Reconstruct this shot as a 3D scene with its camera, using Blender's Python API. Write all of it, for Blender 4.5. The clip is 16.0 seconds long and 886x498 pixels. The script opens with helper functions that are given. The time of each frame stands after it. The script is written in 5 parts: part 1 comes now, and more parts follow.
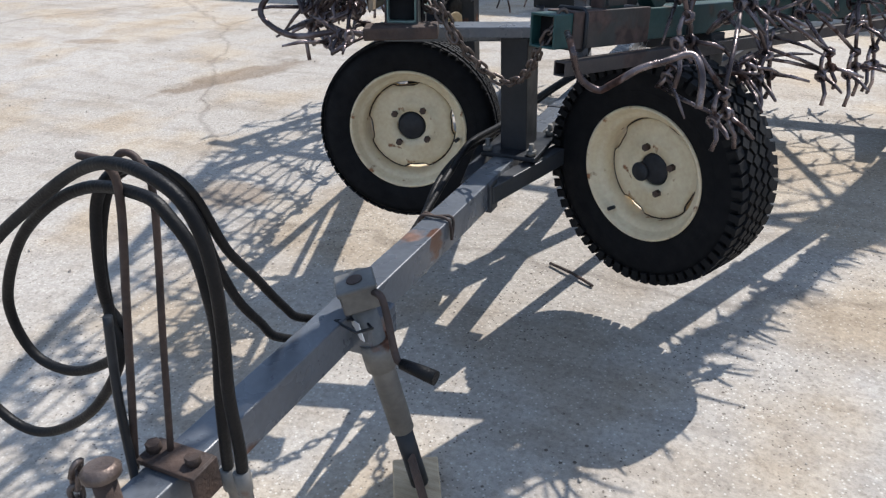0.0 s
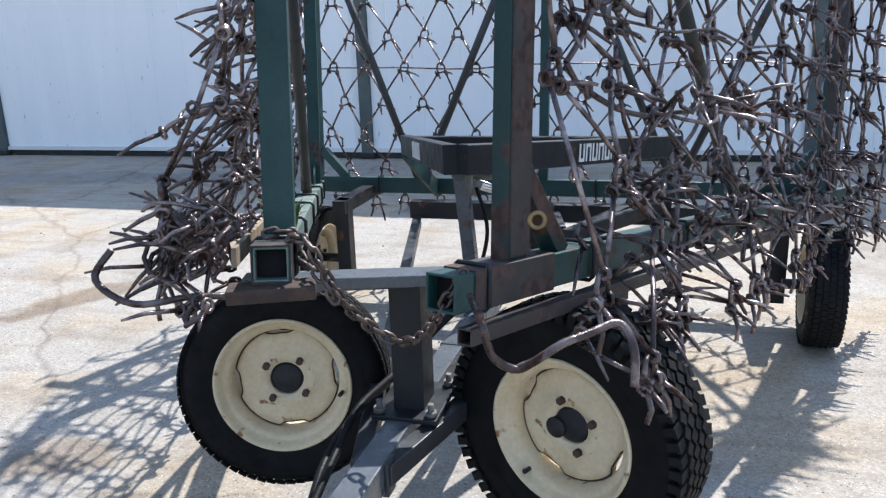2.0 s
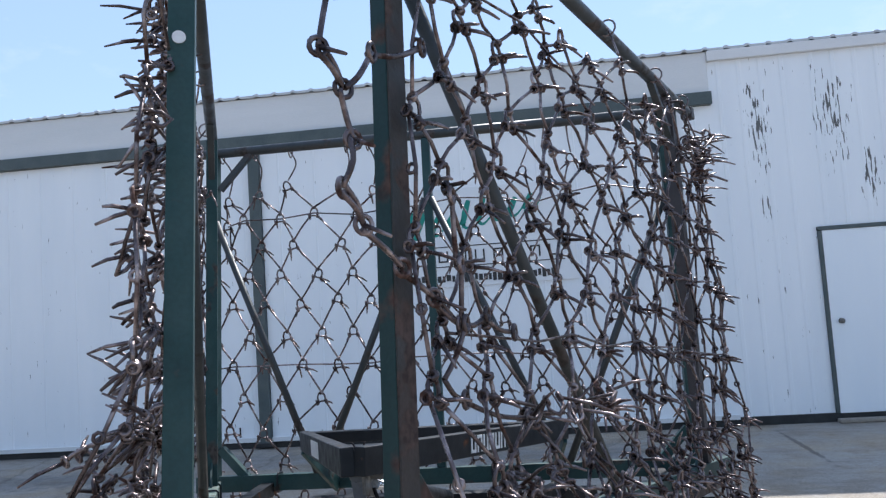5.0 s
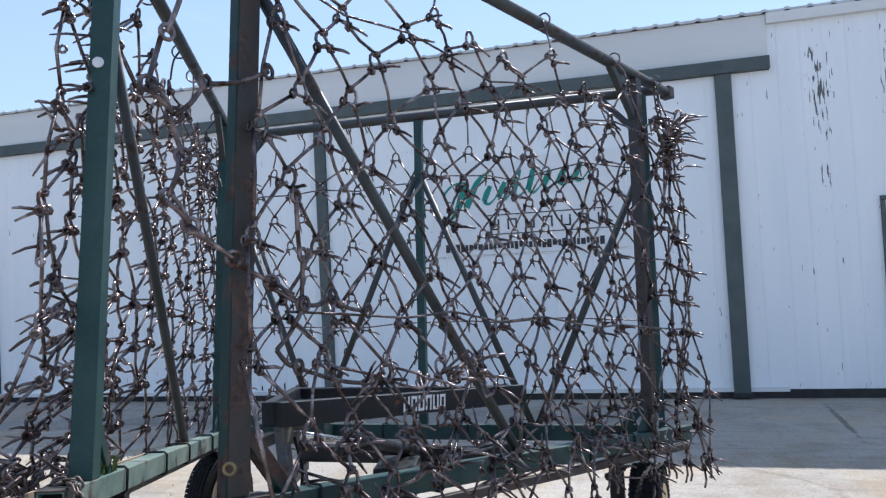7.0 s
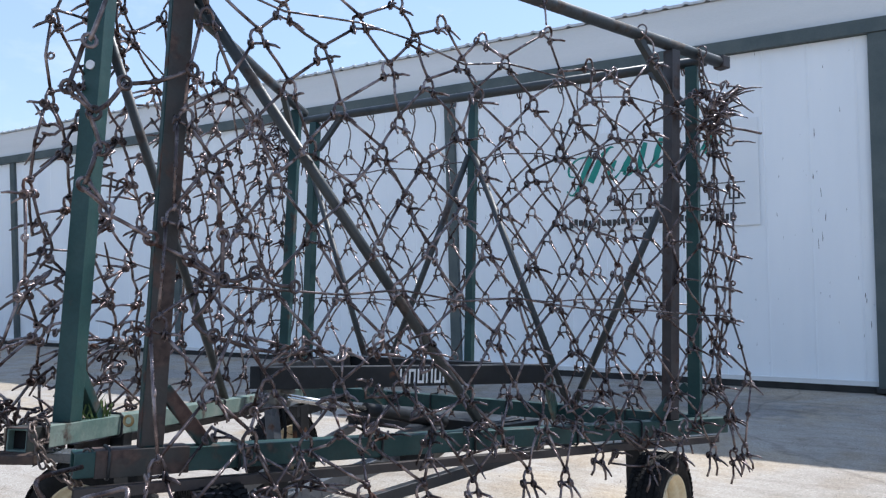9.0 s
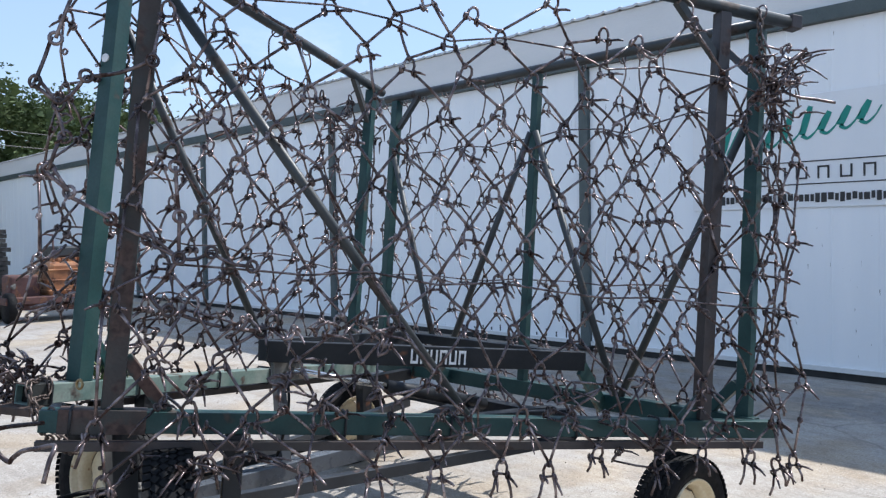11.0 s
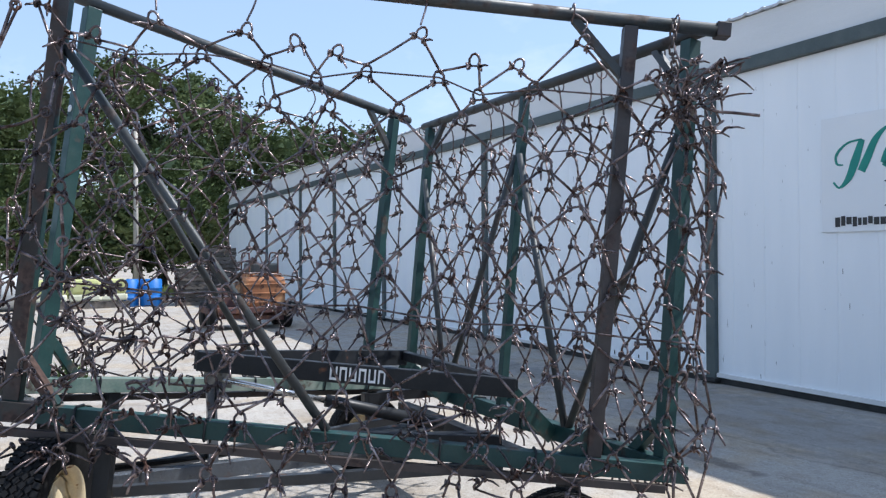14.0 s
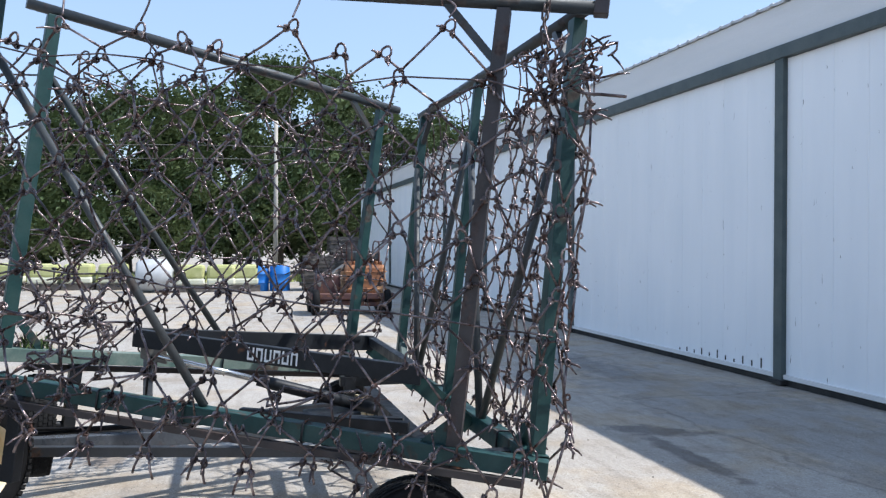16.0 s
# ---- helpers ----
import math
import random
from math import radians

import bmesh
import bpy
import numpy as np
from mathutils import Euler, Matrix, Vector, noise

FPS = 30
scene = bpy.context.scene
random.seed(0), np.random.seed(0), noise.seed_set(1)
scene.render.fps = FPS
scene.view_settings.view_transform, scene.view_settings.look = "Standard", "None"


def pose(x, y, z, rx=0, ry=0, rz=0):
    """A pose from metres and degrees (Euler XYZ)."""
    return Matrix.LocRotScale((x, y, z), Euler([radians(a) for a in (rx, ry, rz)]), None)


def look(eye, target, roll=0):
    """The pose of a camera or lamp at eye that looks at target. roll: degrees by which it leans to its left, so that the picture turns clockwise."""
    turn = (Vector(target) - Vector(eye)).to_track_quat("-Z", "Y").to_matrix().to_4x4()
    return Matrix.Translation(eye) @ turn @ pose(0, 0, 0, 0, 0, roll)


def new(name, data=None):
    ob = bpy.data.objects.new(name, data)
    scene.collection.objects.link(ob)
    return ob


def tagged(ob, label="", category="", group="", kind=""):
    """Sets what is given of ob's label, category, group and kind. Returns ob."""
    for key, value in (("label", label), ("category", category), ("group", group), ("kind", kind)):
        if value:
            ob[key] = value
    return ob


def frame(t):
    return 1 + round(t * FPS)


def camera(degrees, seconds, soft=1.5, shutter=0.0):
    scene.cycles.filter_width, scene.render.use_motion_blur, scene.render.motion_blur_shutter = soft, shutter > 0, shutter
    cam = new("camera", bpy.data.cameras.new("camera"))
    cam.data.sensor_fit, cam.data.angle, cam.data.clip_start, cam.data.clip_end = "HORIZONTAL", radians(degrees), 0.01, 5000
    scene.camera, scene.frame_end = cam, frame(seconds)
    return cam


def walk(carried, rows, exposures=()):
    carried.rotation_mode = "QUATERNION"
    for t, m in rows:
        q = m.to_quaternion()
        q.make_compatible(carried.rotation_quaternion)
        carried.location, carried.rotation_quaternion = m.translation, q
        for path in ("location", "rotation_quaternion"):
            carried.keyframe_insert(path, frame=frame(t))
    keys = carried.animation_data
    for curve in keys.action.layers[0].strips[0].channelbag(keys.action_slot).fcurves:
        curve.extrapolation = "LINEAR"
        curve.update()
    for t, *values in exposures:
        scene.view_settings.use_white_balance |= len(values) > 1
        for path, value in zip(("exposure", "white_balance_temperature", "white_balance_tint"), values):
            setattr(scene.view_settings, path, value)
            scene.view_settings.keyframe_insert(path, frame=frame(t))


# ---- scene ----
cam = camera(59.86, 16.0, 1.3)

PATH = [
    (0, 2.845, 0.560, 1.362, 25.55, -28.15, -2.33),
    (0.5, 2.739, 0.648, 1.394, 22.79, -25.71, -2.24),
    (1, 2.655, 0.733, 1.426, 20.03, -22.59, -2.01),
    (1.5, 2.660, 0.825, 1.439, 17.39, -19.12, -1.89),
    (2, 2.678, 0.904, 1.447, 15.17, -15.43, -1.83),
    (2.5, 2.649, 0.932, 1.487, 13.08, -11.26, -1.80),
    (3, 2.616, 0.934, 1.523, 10.73, -6.80, -1.81),
    (3.5, 2.571, 0.920, 1.533, 8.42, -2.33, -2.08),
    (4, 2.547, 0.906, 1.547, 6.97, 1.17, -2.44),
    (4.5, 2.610, 0.832, 1.557, 6.58, 3.51, -3.12),
    (5, 2.750, 0.721, 1.557, 6.96, 4.45, -3.82),
    (5.2, 2.810, 0.681, 1.563, 7.38, 4.41, -4.05),
    (7.3, 3.754, 0.538, 1.581, 17.96, 1.51, -2.63),
    (7.5, 3.841, 0.567, 1.571, 19.42, 1.24, -2.43),
    (8, 4.085, 0.661, 1.590, 23.37, 0.69, -1.87),
    (8.5, 4.374, 0.716, 1.577, 27.31, 0.59, -1.79),
    (9, 4.528, 0.823, 1.575, 30.63, 0.47, -1.73),
    (9.5, 4.645, 1.023, 1.545, 34.48, 0.72, -1.52),
    (9.7, 4.702, 1.062, 1.553, 35.93, 0.48, -1.37),
    (12, 5.615, 1.751, 1.596, 51.20, -1.05, -0.77),
    (12.5, 5.783, 1.936, 1.595, 53.80, -0.34, -0.74),
    (13, 5.864, 2.170, 1.608, 56.78, 0.09, -0.65),
    (13.5, 6.003, 2.391, 1.609, 59.73, 0.35, -0.57),
    (14, 6.233, 2.630, 1.598, 62.70, 0.45, -0.37),
    (14.5, 6.333, 2.920, 1.592, 65.40, 0.21, -0.35),
    (15, 6.454, 3.238, 1.602, 68.05, 0.06, -0.20),
    (15.5, 6.660, 3.540, 1.602, 70.88, -0.09, -0.02),
    (16, 6.729, 3.810, 1.581, 74.11, -0.24, 0.27),
]
walk(cam, [(t, pose(x, y, z, 90 + pitch, 0, yaw) @ pose(0, 0, 0, 0, 0, roll)) for t, x, y, z, yaw, pitch, roll in PATH],
     exposures=[(0.0, 1.10, 6000, 10), (1.5, 1.32, 5800, 9), (3.0, 1.46, 5850, 9), (4.5, 1.15, 5800, 10), (16.0, 1.20, 5800, 9)])


# ---- sky and sun ----
world = bpy.data.worlds.new("sky")
scene.world = world
world.use_nodes = True
wn = world.node_tree.nodes
sky = wn.new("ShaderNodeTexSky")
sky.sky_type = "NISHITA"
sky.sun_disc = False
SUN_WAY = Vector((0.20, 0.70, 1.0)).normalized()
sky.sun_elevation = math.asin(SUN_WAY.z)
sky.sun_rotation = math.atan2(SUN_WAY.x, SUN_WAY.y)
sky.air_density, sky.dust_density, sky.ozone_density = 1.3, 0.15, 0.7
wn["Background"].inputs["Strength"].default_value = 0.109
# a thin even veil of high haze over the clear sky
haze = wn.new("ShaderNodeMix")
haze.data_type = "RGBA"
haze.inputs["Factor"].default_value = 0.7
haze.inputs[7].default_value = (1.98, 2.44, 3.28, 1)
world.node_tree.links.new(sky.outputs["Color"], haze.inputs[6])
drift = wn.new("ShaderNodeTexNoise")
drift.inputs["Scale"].default_value, drift.inputs["Detail"].default_value, drift.inputs["Roughness"].default_value = 2.6, 7.0, 0.62
spread = wn.new("ShaderNodeMapping")
spread.inputs["Location"].default_value = (0.35, 0.1, 1.3)
spread.inputs["Scale"].default_value = (1.0, 1.0, 2.2)
way = wn.new("ShaderNodeTexCoord")
world.node_tree.links.new(way.outputs["Generated"], spread.inputs["Vector"])
world.node_tree.links.new(spread.outputs[0], drift.inputs["Vector"])
veil = wn.new("ShaderNodeMapRange")
veil.inputs[1].default_value, veil.inputs[2].default_value, veil.inputs[3].default_value, veil.inputs[4].default_value = 0.54, 0.74, 0.0, 0.55
world.node_tree.links.new(drift.outputs["Fac"], veil.inputs[0])
cloud = wn.new("ShaderNodeMix")
cloud.data_type = "RGBA"
cloud.inputs[7].default_value = (4.1, 4.3, 4.6, 1)
world.node_tree.links.new(veil.outputs[0], cloud.inputs["Factor"])
world.node_tree.links.new(haze.outputs[2], cloud.inputs[6])
world.node_tree.links.new(cloud.outputs[2], wn["Background"].inputs["Color"])
sun = new("sun", bpy.data.lights.new("sun", "SUN"))
sun.data.energy, sun.data.angle, sun.data.color = 2.95, radians(0.53), (1.0, 0.92, 0.82)
sun.matrix_world = look(SUN_WAY * 50, (0, 0, 0))


# ---- materials ----
def surface(name, tints, scale=6.0, rough=(0.5, 0.7), metal=0.0, bump=0.2, fine=80.0, grain=0.25, rust=0.0,
            rust_tint=(0.13, 0.06, 0.035), rust_scale=7.0, stretch=(1, 1, 1), spec=0.5, vary=0.0):
    """A worn surface: blotches between tints, fine grain, patches of rust and relief."""
    m = bpy.data.materials.new(name)
    m.use_nodes = True
    nt = m.node_tree
    b = nt.nodes["Principled BSDF"]
    link = nt.links.new
    tc = nt.nodes.new("ShaderNodeTexCoord")
    mp = nt.nodes.new("ShaderNodeMapping")
    mp.inputs["Scale"].default_value = stretch
    link(tc.outputs["Object"], mp.inputs["Vector"])

    def wave(s, detail=5.0, seed=0.0):
        n = nt.nodes.new("ShaderNodeTexNoise")
        n.inputs["Scale"].default_value, n.inputs["Detail"].default_value = s, detail
        add = nt.nodes.new("ShaderNodeVectorMath")
        add.inputs[1].default_value = (seed, seed * 1.7, seed * 0.6)
        link(mp.outputs[0], add.inputs[0])
        link(add.outputs[0], n.inputs["Vector"])
        return n.outputs["Fac"]

    ramp = nt.nodes.new("ShaderNodeValToRGB")
    link(wave(scale), ramp.inputs[0])
    els = ramp.color_ramp.elements
    while len(els) < len(tints):
        els.new(0.5)
    for i, c in enumerate(tints):
        els[i].position = 0.32 + 0.36 * i / max(1, len(tints) - 1)
        els[i].color = (*c, 1)
    col = ramp.outputs[0]
    fine_n = wave(fine, 3.0, 3.1)
    mul = nt.nodes.new("ShaderNodeMix")
    mul.data_type, mul.blend_type = "RGBA", "OVERLAY"
    mul.inputs["Factor"].default_value = grain
    link(col, mul.inputs[6])
    link(fine_n, mul.inputs[7])
    col = mul.outputs[2]
    rmap = nt.nodes.new("ShaderNodeMapRange")
    link(wave(scale * 2.3, 4.0, 7.7), rmap.inputs[0])
    rmap.inputs[1].default_value, rmap.inputs[2].default_value = 0.3, 0.7
    rmap.inputs[3].default_value, rmap.inputs[4].default_value = rough
    rgh = rmap.outputs[0]
    b.inputs["Metallic"].default_value = metal
    if rust:
        mask = nt.nodes.new("ShaderNodeMapRange")
        link(wave(rust_scale, 7.0, 11.3), mask.inputs[0])
        mask.inputs[1].default_value, mask.inputs[2].default_value = 0.68 - 0.3 * rust, 0.74 - 0.3 * rust
        mx = nt.nodes.new("ShaderNodeMix")
        mx.data_type = "RGBA"
        link(mask.outputs[0], mx.inputs["Factor"])
        link(col, mx.inputs[6])
        rr = nt.nodes.new("ShaderNodeValToRGB")
        link(wave(rust_scale * 6, 4.0, 2.2), rr.inputs[0])
        rr.color_ramp.elements[0].color = (*[c * 0.6 for c in rust_tint], 1)
        rr.color_ramp.elements[1].color = (*[min(1, c * 1.5) for c in rust_tint], 1)
        rr.color_ramp.elements[0].position, rr.color_ramp.elements[1].position = 0.35, 0.65
        link(rr.outputs[0], mx.inputs[7])
        col = mx.outputs[2]
        rx = nt.nodes.new("ShaderNodeMix")
        link(mask.outputs[0], rx.inputs["Factor"])
        link(rgh, rx.inputs[2])
        rx.inputs[3].default_value = 0.85
        rgh = rx.outputs[0]
    if vary:
        oi = nt.nodes.new("ShaderNodeObjectInfo")
        vr = nt.nodes.new("ShaderNodeMapRange")
        link(oi.outputs["Random"], vr.inputs[0])
        vr.inputs[3].default_value, vr.inputs[4].default_value = 1 - vary, 1 + vary
        hs = nt.nodes.new("ShaderNodeHueSaturation")
        link(vr.outputs[0], hs.inputs["Value"])
        link(col, hs.inputs["Color"])
        col = hs.outputs[0]
    link(col, b.inputs["Base Color"])
    link(rgh, b.inputs["Roughness"])
    b.inputs["Specular IOR Level"].default_value = spec
    if bump:
        bp = nt.nodes.new("ShaderNodeBump")
        bp.inputs["Strength"].default_value, bp.inputs["Distance"].default_value = bump, 0.004
        link(fine_n, bp.inputs["Height"])
        link(bp.outputs[0], b.inputs["Normal"])
    return m


GREEN = surface("green_paint", [(0.008, 0.033, 0.034), (0.014, 0.050, 0.048), (0.026, 0.062, 0.058)], 5, (0.38, 0.6), rust=0.2, rust_tint=(0.055, 0.045, 0.038), bump=0.15, spec=0.4)
GREEN_FADED = surface("faded_green_paint", [(0.08, 0.135, 0.118), (0.14, 0.19, 0.165), (0.20, 0.235, 0.205)], 7, (0.45, 0.65), rust=0.25, rust_tint=(0.07, 0.055, 0.045), bump=0.2, spec=0.4)
GREEN_RUSTY = surface("rusted_green_paint", [(0.022, 0.030, 0.029), (0.048, 0.031, 0.026)], 4, (0.45, 0.75), rust=0.6, rust_tint=(0.056, 0.036, 0.030), bump=0.35)
GREEN_WORN = surface("worn_green_paint", [(0.006, 0.028, 0.028), (0.014, 0.036, 0.034)], 4, (0.42, 0.65), rust=0.52, rust_tint=(0.062, 0.037, 0.030), rust_scale=4.5, bump=0.25, spec=0.35)
BROWN = surface("dark_brown_primer", [(0.028, 0.025, 0.026), (0.045, 0.034, 0.033)], 5, (0.4, 0.65), rust=0.3, rust_tint=(0.05, 0.034, 0.03), bump=0.25)
TUBE = surface("weathered_tube", [(0.026, 0.034, 0.038), (0.042, 0.045, 0.047)], 5, (0.38, 0.6), rust=0.32, rust_tint=(0.052, 0.042, 0.038), bump=0.25)
GREY = surface("grey_paint", [(0.075, 0.083, 0.096), (0.11, 0.12, 0.135)], 6, (0.22, 0.36), rust=0.18, rust_tint=(0.11, 0.06, 0.042), bump=0.12)
DARK_GREY = surface("dark_grey_paint", [(0.026, 0.029, 0.035), (0.042, 0.046, 0.053)], 6, (0.3, 0.5), rust=0.15, rust_tint=(0.10, 0.06, 0.04), bump=0.15)
BLACK = surface("black_paint", [(0.010, 0.012, 0.015), (0.020, 0.022, 0.026)], 8, (0.35, 0.55), rust=0.08, bump=0.12, spec=0.3)
ROD = surface("worn_rod_steel", [(0.052, 0.040, 0.041), (0.125, 0.096, 0.094), (0.31, 0.255, 0.245)], 15, (0.20, 0.42), metal=0.7, bump=0.35, fine=150, rust=0.32, rust_tint=(0.080, 0.046, 0.037), rust_scale=16, vary=0.3)
RUST = surface("rusted_steel", [(0.028, 0.019, 0.016), (0.068, 0.042, 0.031)], 18, (0.65, 0.9), bump=0.5, fine=140)
CHAIN = surface("chain_steel", [(0.07, 0.05, 0.042), (0.15, 0.12, 0.105)], 25, (0.35, 0.6), metal=0.6, bump=0.3, fine=200, vary=0.2)
GALV = surface("dull_zinc", [(0.11, 0.107, 0.10), (0.19, 0.182, 0.168)], 12, (0.45, 0.65), metal=0.35, rust=0.15, bump=0.25)
CREAM = surface("cream_paint", [(0.60, 0.49, 0.31), (0.70, 0.60, 0.41)], 9, (0.35, 0.55), rust=0.13, rust_tint=(0.22, 0.10, 0.045), rust_scale=22, bump=0.12)
RUBBER = surface("tyre_rubber", [(0.0035, 0.0037, 0.0045), (0.007, 0.007, 0.008)], 12, (0.6, 0.85), bump=0.25, fine=120, spec=0.18)
RUBBER_DUSTY = surface("dusty_rubber", [(0.004, 0.004, 0.005), (0.009, 0.009, 0.009)], 12, (0.65, 0.85), bump=0.3, fine=120, spec=0.25)
HOSE = surface("hose_rubber", [(0.004, 0.004, 0.005), (0.009, 0.0088, 0.009)], 10, (0.4, 0.6), bump=0.3, fine=190, spec=0.2)
HUBCAP = surface("black_hub_paint", [(0.010, 0.011, 0.014), (0.020, 0.021, 0.025)], 40, (0.4, 0.6), bump=0.15, spec=0.35)
CHROME = surface("chromed_rod", [(0.55, 0.55, 0.55), (0.68, 0.68, 0.68)], 12, (0.12, 0.22), metal=0.9, bump=0.05)
WHITE_MARK = surface("white_lettering_paint", [(0.72, 0.72, 0.72), (0.82, 0.82, 0.82)], 30, (0.5, 0.6))
TAN = surface("dry_bare_bar", [(0.22, 0.165, 0.11), (0.33, 0.26, 0.18)], 12, (0.6, 0.8), rust=0.2, bump=0.3)



def rust_spot(m, centre, radii, tint):
    """Bleed a ragged spot of rust into a paint."""
    nt = m.node_tree
    link = nt.links.new
    b = nt.nodes["Principled BSDF"]
    col = b.inputs["Base Color"].links[0].from_socket
    tc = nt.nodes.new("ShaderNodeTexCoord")
    mp = nt.nodes.new("ShaderNodeMapping")
    mp.vector_type = "TEXTURE"
    mp.inputs["Location"].default_value = centre
    mp.inputs["Scale"].default_value = radii
    link(tc.outputs["Object"], mp.inputs["Vector"])
    ln = nt.nodes.new("ShaderNodeVectorMath")
    ln.operation = "LENGTH"
    link(mp.outputs[0], ln.inputs[0])
    n = nt.nodes.new("ShaderNodeTexNoise")
    n.inputs["Scale"].default_value, n.inputs["Detail"].default_value = 38, 5
    link(tc.outputs["Object"], n.inputs["Vector"])
    ad = nt.nodes.new("ShaderNodeMath")
    ad.operation = "MULTIPLY_ADD"
    link(n.outputs["Fac"], ad.inputs[0])
    ad.inputs[1].default_value = 1.4
    link(ln.outputs["Value"], ad.inputs[2])
    r = nt.nodes.new("ShaderNodeMapRange")
    link(ad.outputs[0], r.inputs[0])
    for i, k in enumerate((1.15, 1.35, 1.0, 0.0)):
        r.inputs[i + 1].default_value = k
    mx = nt.nodes.new("ShaderNodeMix")
    mx.data_type = "RGBA"
    link(r.outputs[0], mx.inputs["Factor"])
    link(col, mx.inputs[6])
    mx.inputs[7].default_value = (*tint, 1)
    link(mx.outputs[2], b.inputs["Base Color"])
    return m


TONGUE = GREY.copy()
TONGUE.name = "rust_spotted_grey_paint"
rust_spot(TONGUE, (2.118, 2.03, 0.50), (0.024, 0.055, 0.07), (0.085, 0.042, 0.028))


# ---- shapes ----
class Geo:
    """A mesh in the making: corners, faces and which of them are smooth."""

    def __init__(self):
        self.v, self.f, self.s = [], [], []

    def put(self, vs, fs, smooth=False):
        k = len(self.v)
        self.v += [tuple(p) for p in vs]
        self.f += [tuple(i + k for i in q) for q in fs]
        self.s += [smooth] * len(fs)
        return self

    def box(self, size, m=None):
        x, y, z = (s / 2 for s in size)
        m = m or Matrix()
        vs = [m @ Vector(p) for p in ((-x, -y, -z), (x, -y, -z), (x, y, -z), (-x, y, -z), (-x, -y, z), (x, -y, z), (x, y, z), (-x, y, z))]
        return self.put(vs, [(3, 2, 1, 0), (4, 5, 6, 7), (0, 1, 5, 4), (1, 2, 6, 5), (2, 3, 7, 6), (3, 0, 4, 7)])

    def tube(self, pts, r, sides=8, closed=False, caps=True):
        pts = [Vector(p) for p in pts]
        n = len(pts)
        rs = r if isinstance(r, (list, tuple)) else [r] * n
        ways = []
        for i in range(n):
            a, b = (pts[i - 1], pts[(i + 1) % n]) if closed else (pts[max(0, i - 1)], pts[min(n - 1, i + 1)])
            d = b - a
            ways.append(d.normalized() if d.length > 1e-9 else Vector((0, 0, 1)))
        side = ways[0].orthogonal().normalized()
        vs, fs = [], []
        for i in range(n):
            side = side - ways[i] * side.dot(ways[i])
            side = side.normalized() if side.length > 1e-6 else ways[i].orthogonal().normalized()
            other = ways[i].cross(side)
            for j in range(sides):
                a = 2 * math.pi * j / sides
                vs.append(pts[i] + rs[i] * (math.cos(a) * side + math.sin(a) * other))
        for i in range(n if closed else n - 1):
            k = (i + 1) % n
            for j in range(sides):
                fs.append((i * sides + j, i * sides + (j + 1) % sides, k * sides + (j + 1) % sides, k * sides + j))
        self.put(vs, fs, True)
        if caps and not closed:
            base = len(self.v) - len(vs)
            self.f += [tuple(base + j for j in reversed(range(sides))), tuple(base + (n - 1) * sides + j for j in range(sides))]
            self.s += [False, False]
        return self

    def ring(self, c, axis, r, wire, seg=8, sides=5, long=1.0, along=None):
        """A ring round c; long stretches it along the given way."""
        axis = Vector(axis).normalized()
        a = (Vector(along) - axis * Vector(along).dot(axis)).normalized() if along is not None else axis.orthogonal().normalized()
        b = axis.cross(a)
        pts = [Vector(c) + r * (math.cos(t) * long * a + math.sin(t) * b) for t in (2 * math.pi * i / seg for i in range(seg))]
        return self.tube(pts, wire, sides, closed=True)

    def square_tube(self, p, q, w, h, up, wall=0.005):
        """A hollow rectangular tube from p to q, open at both ends."""
        p, q = Vector(p), Vector(q)
        d = (q - p).normalized()
        s = d.cross(Vector(up)).normalized()
        u = s.cross(d).normalized()
        vs = []
        for c in (p, q):
            for k in (0, wall):
                a, b = w / 2 - k, h / 2 - k
                vs += [c - s * a - u * b, c + s * a - u * b, c + s * a + u * b, c - s * a + u * b]
        fs = []
        for i in range(4):
            j = (i + 1) % 4
            fs += [(i, j, 8 + j, 8 + i), (4 + j, 4 + i, 12 + i, 12 + j), (j, i, 4 + i, 4 + j), (8 + i, 8 + j, 12 + j, 12 + i)]
        return self.put(vs, fs)

    def bar(self, p, q, w, h, up=(0, 0, 1)):
        """A solid bar from p to q."""
        p, q = Vector(p), Vector(q)
        d = (q - p).normalized()
        s = d.cross(Vector(up)).normalized()
        u = s.cross(d).normalized()
        m = Matrix((s, d, u)).transposed().to_4x4()
        m.translation = (p + q) / 2
        return self.box((w, (q - p).length, h), m)

    def turn(self, profile, seg=48, smooth=True):
        """A profile of (radius, along y) turned round the y axis, open."""
        n = len(profile)
        vs = [(r * math.cos(2 * math.pi * i / seg), y, r * math.sin(2 * math.pi * i / seg)) for i in range(seg) for r, y in profile]
        fs = [(i * n + j, i * n + j + 1, ((i + 1) % seg) * n + j + 1, ((i + 1) % seg) * n + j) for i in range(seg) for j in range(n - 1)]
        return self.put(vs, fs, smooth)

    def disc(self, r, y, seg=24, m=None):
        vs = [(r * math.cos(2 * math.pi * i / seg), y, r * math.sin(2 * math.pi * i / seg)) for i in range(seg)]
        return self.put(vs, [tuple(range(seg))])

    def plate(self, corners, thick, normal):
        """A flat plate with the given outline, thick along the normal."""
        n = Vector(normal).normalized() * thick / 2
        k = len(corners)
        vs = [Vector(c) + n for c in corners] + [Vector(c) - n for c in corners]
        fs = [tuple(range(k)), tuple(reversed(range(k, 2 * k)))] + [(i, k + i, k + (i + 1) % k, (i + 1) % k) for i in range(k)]
        return self.put(vs, fs)

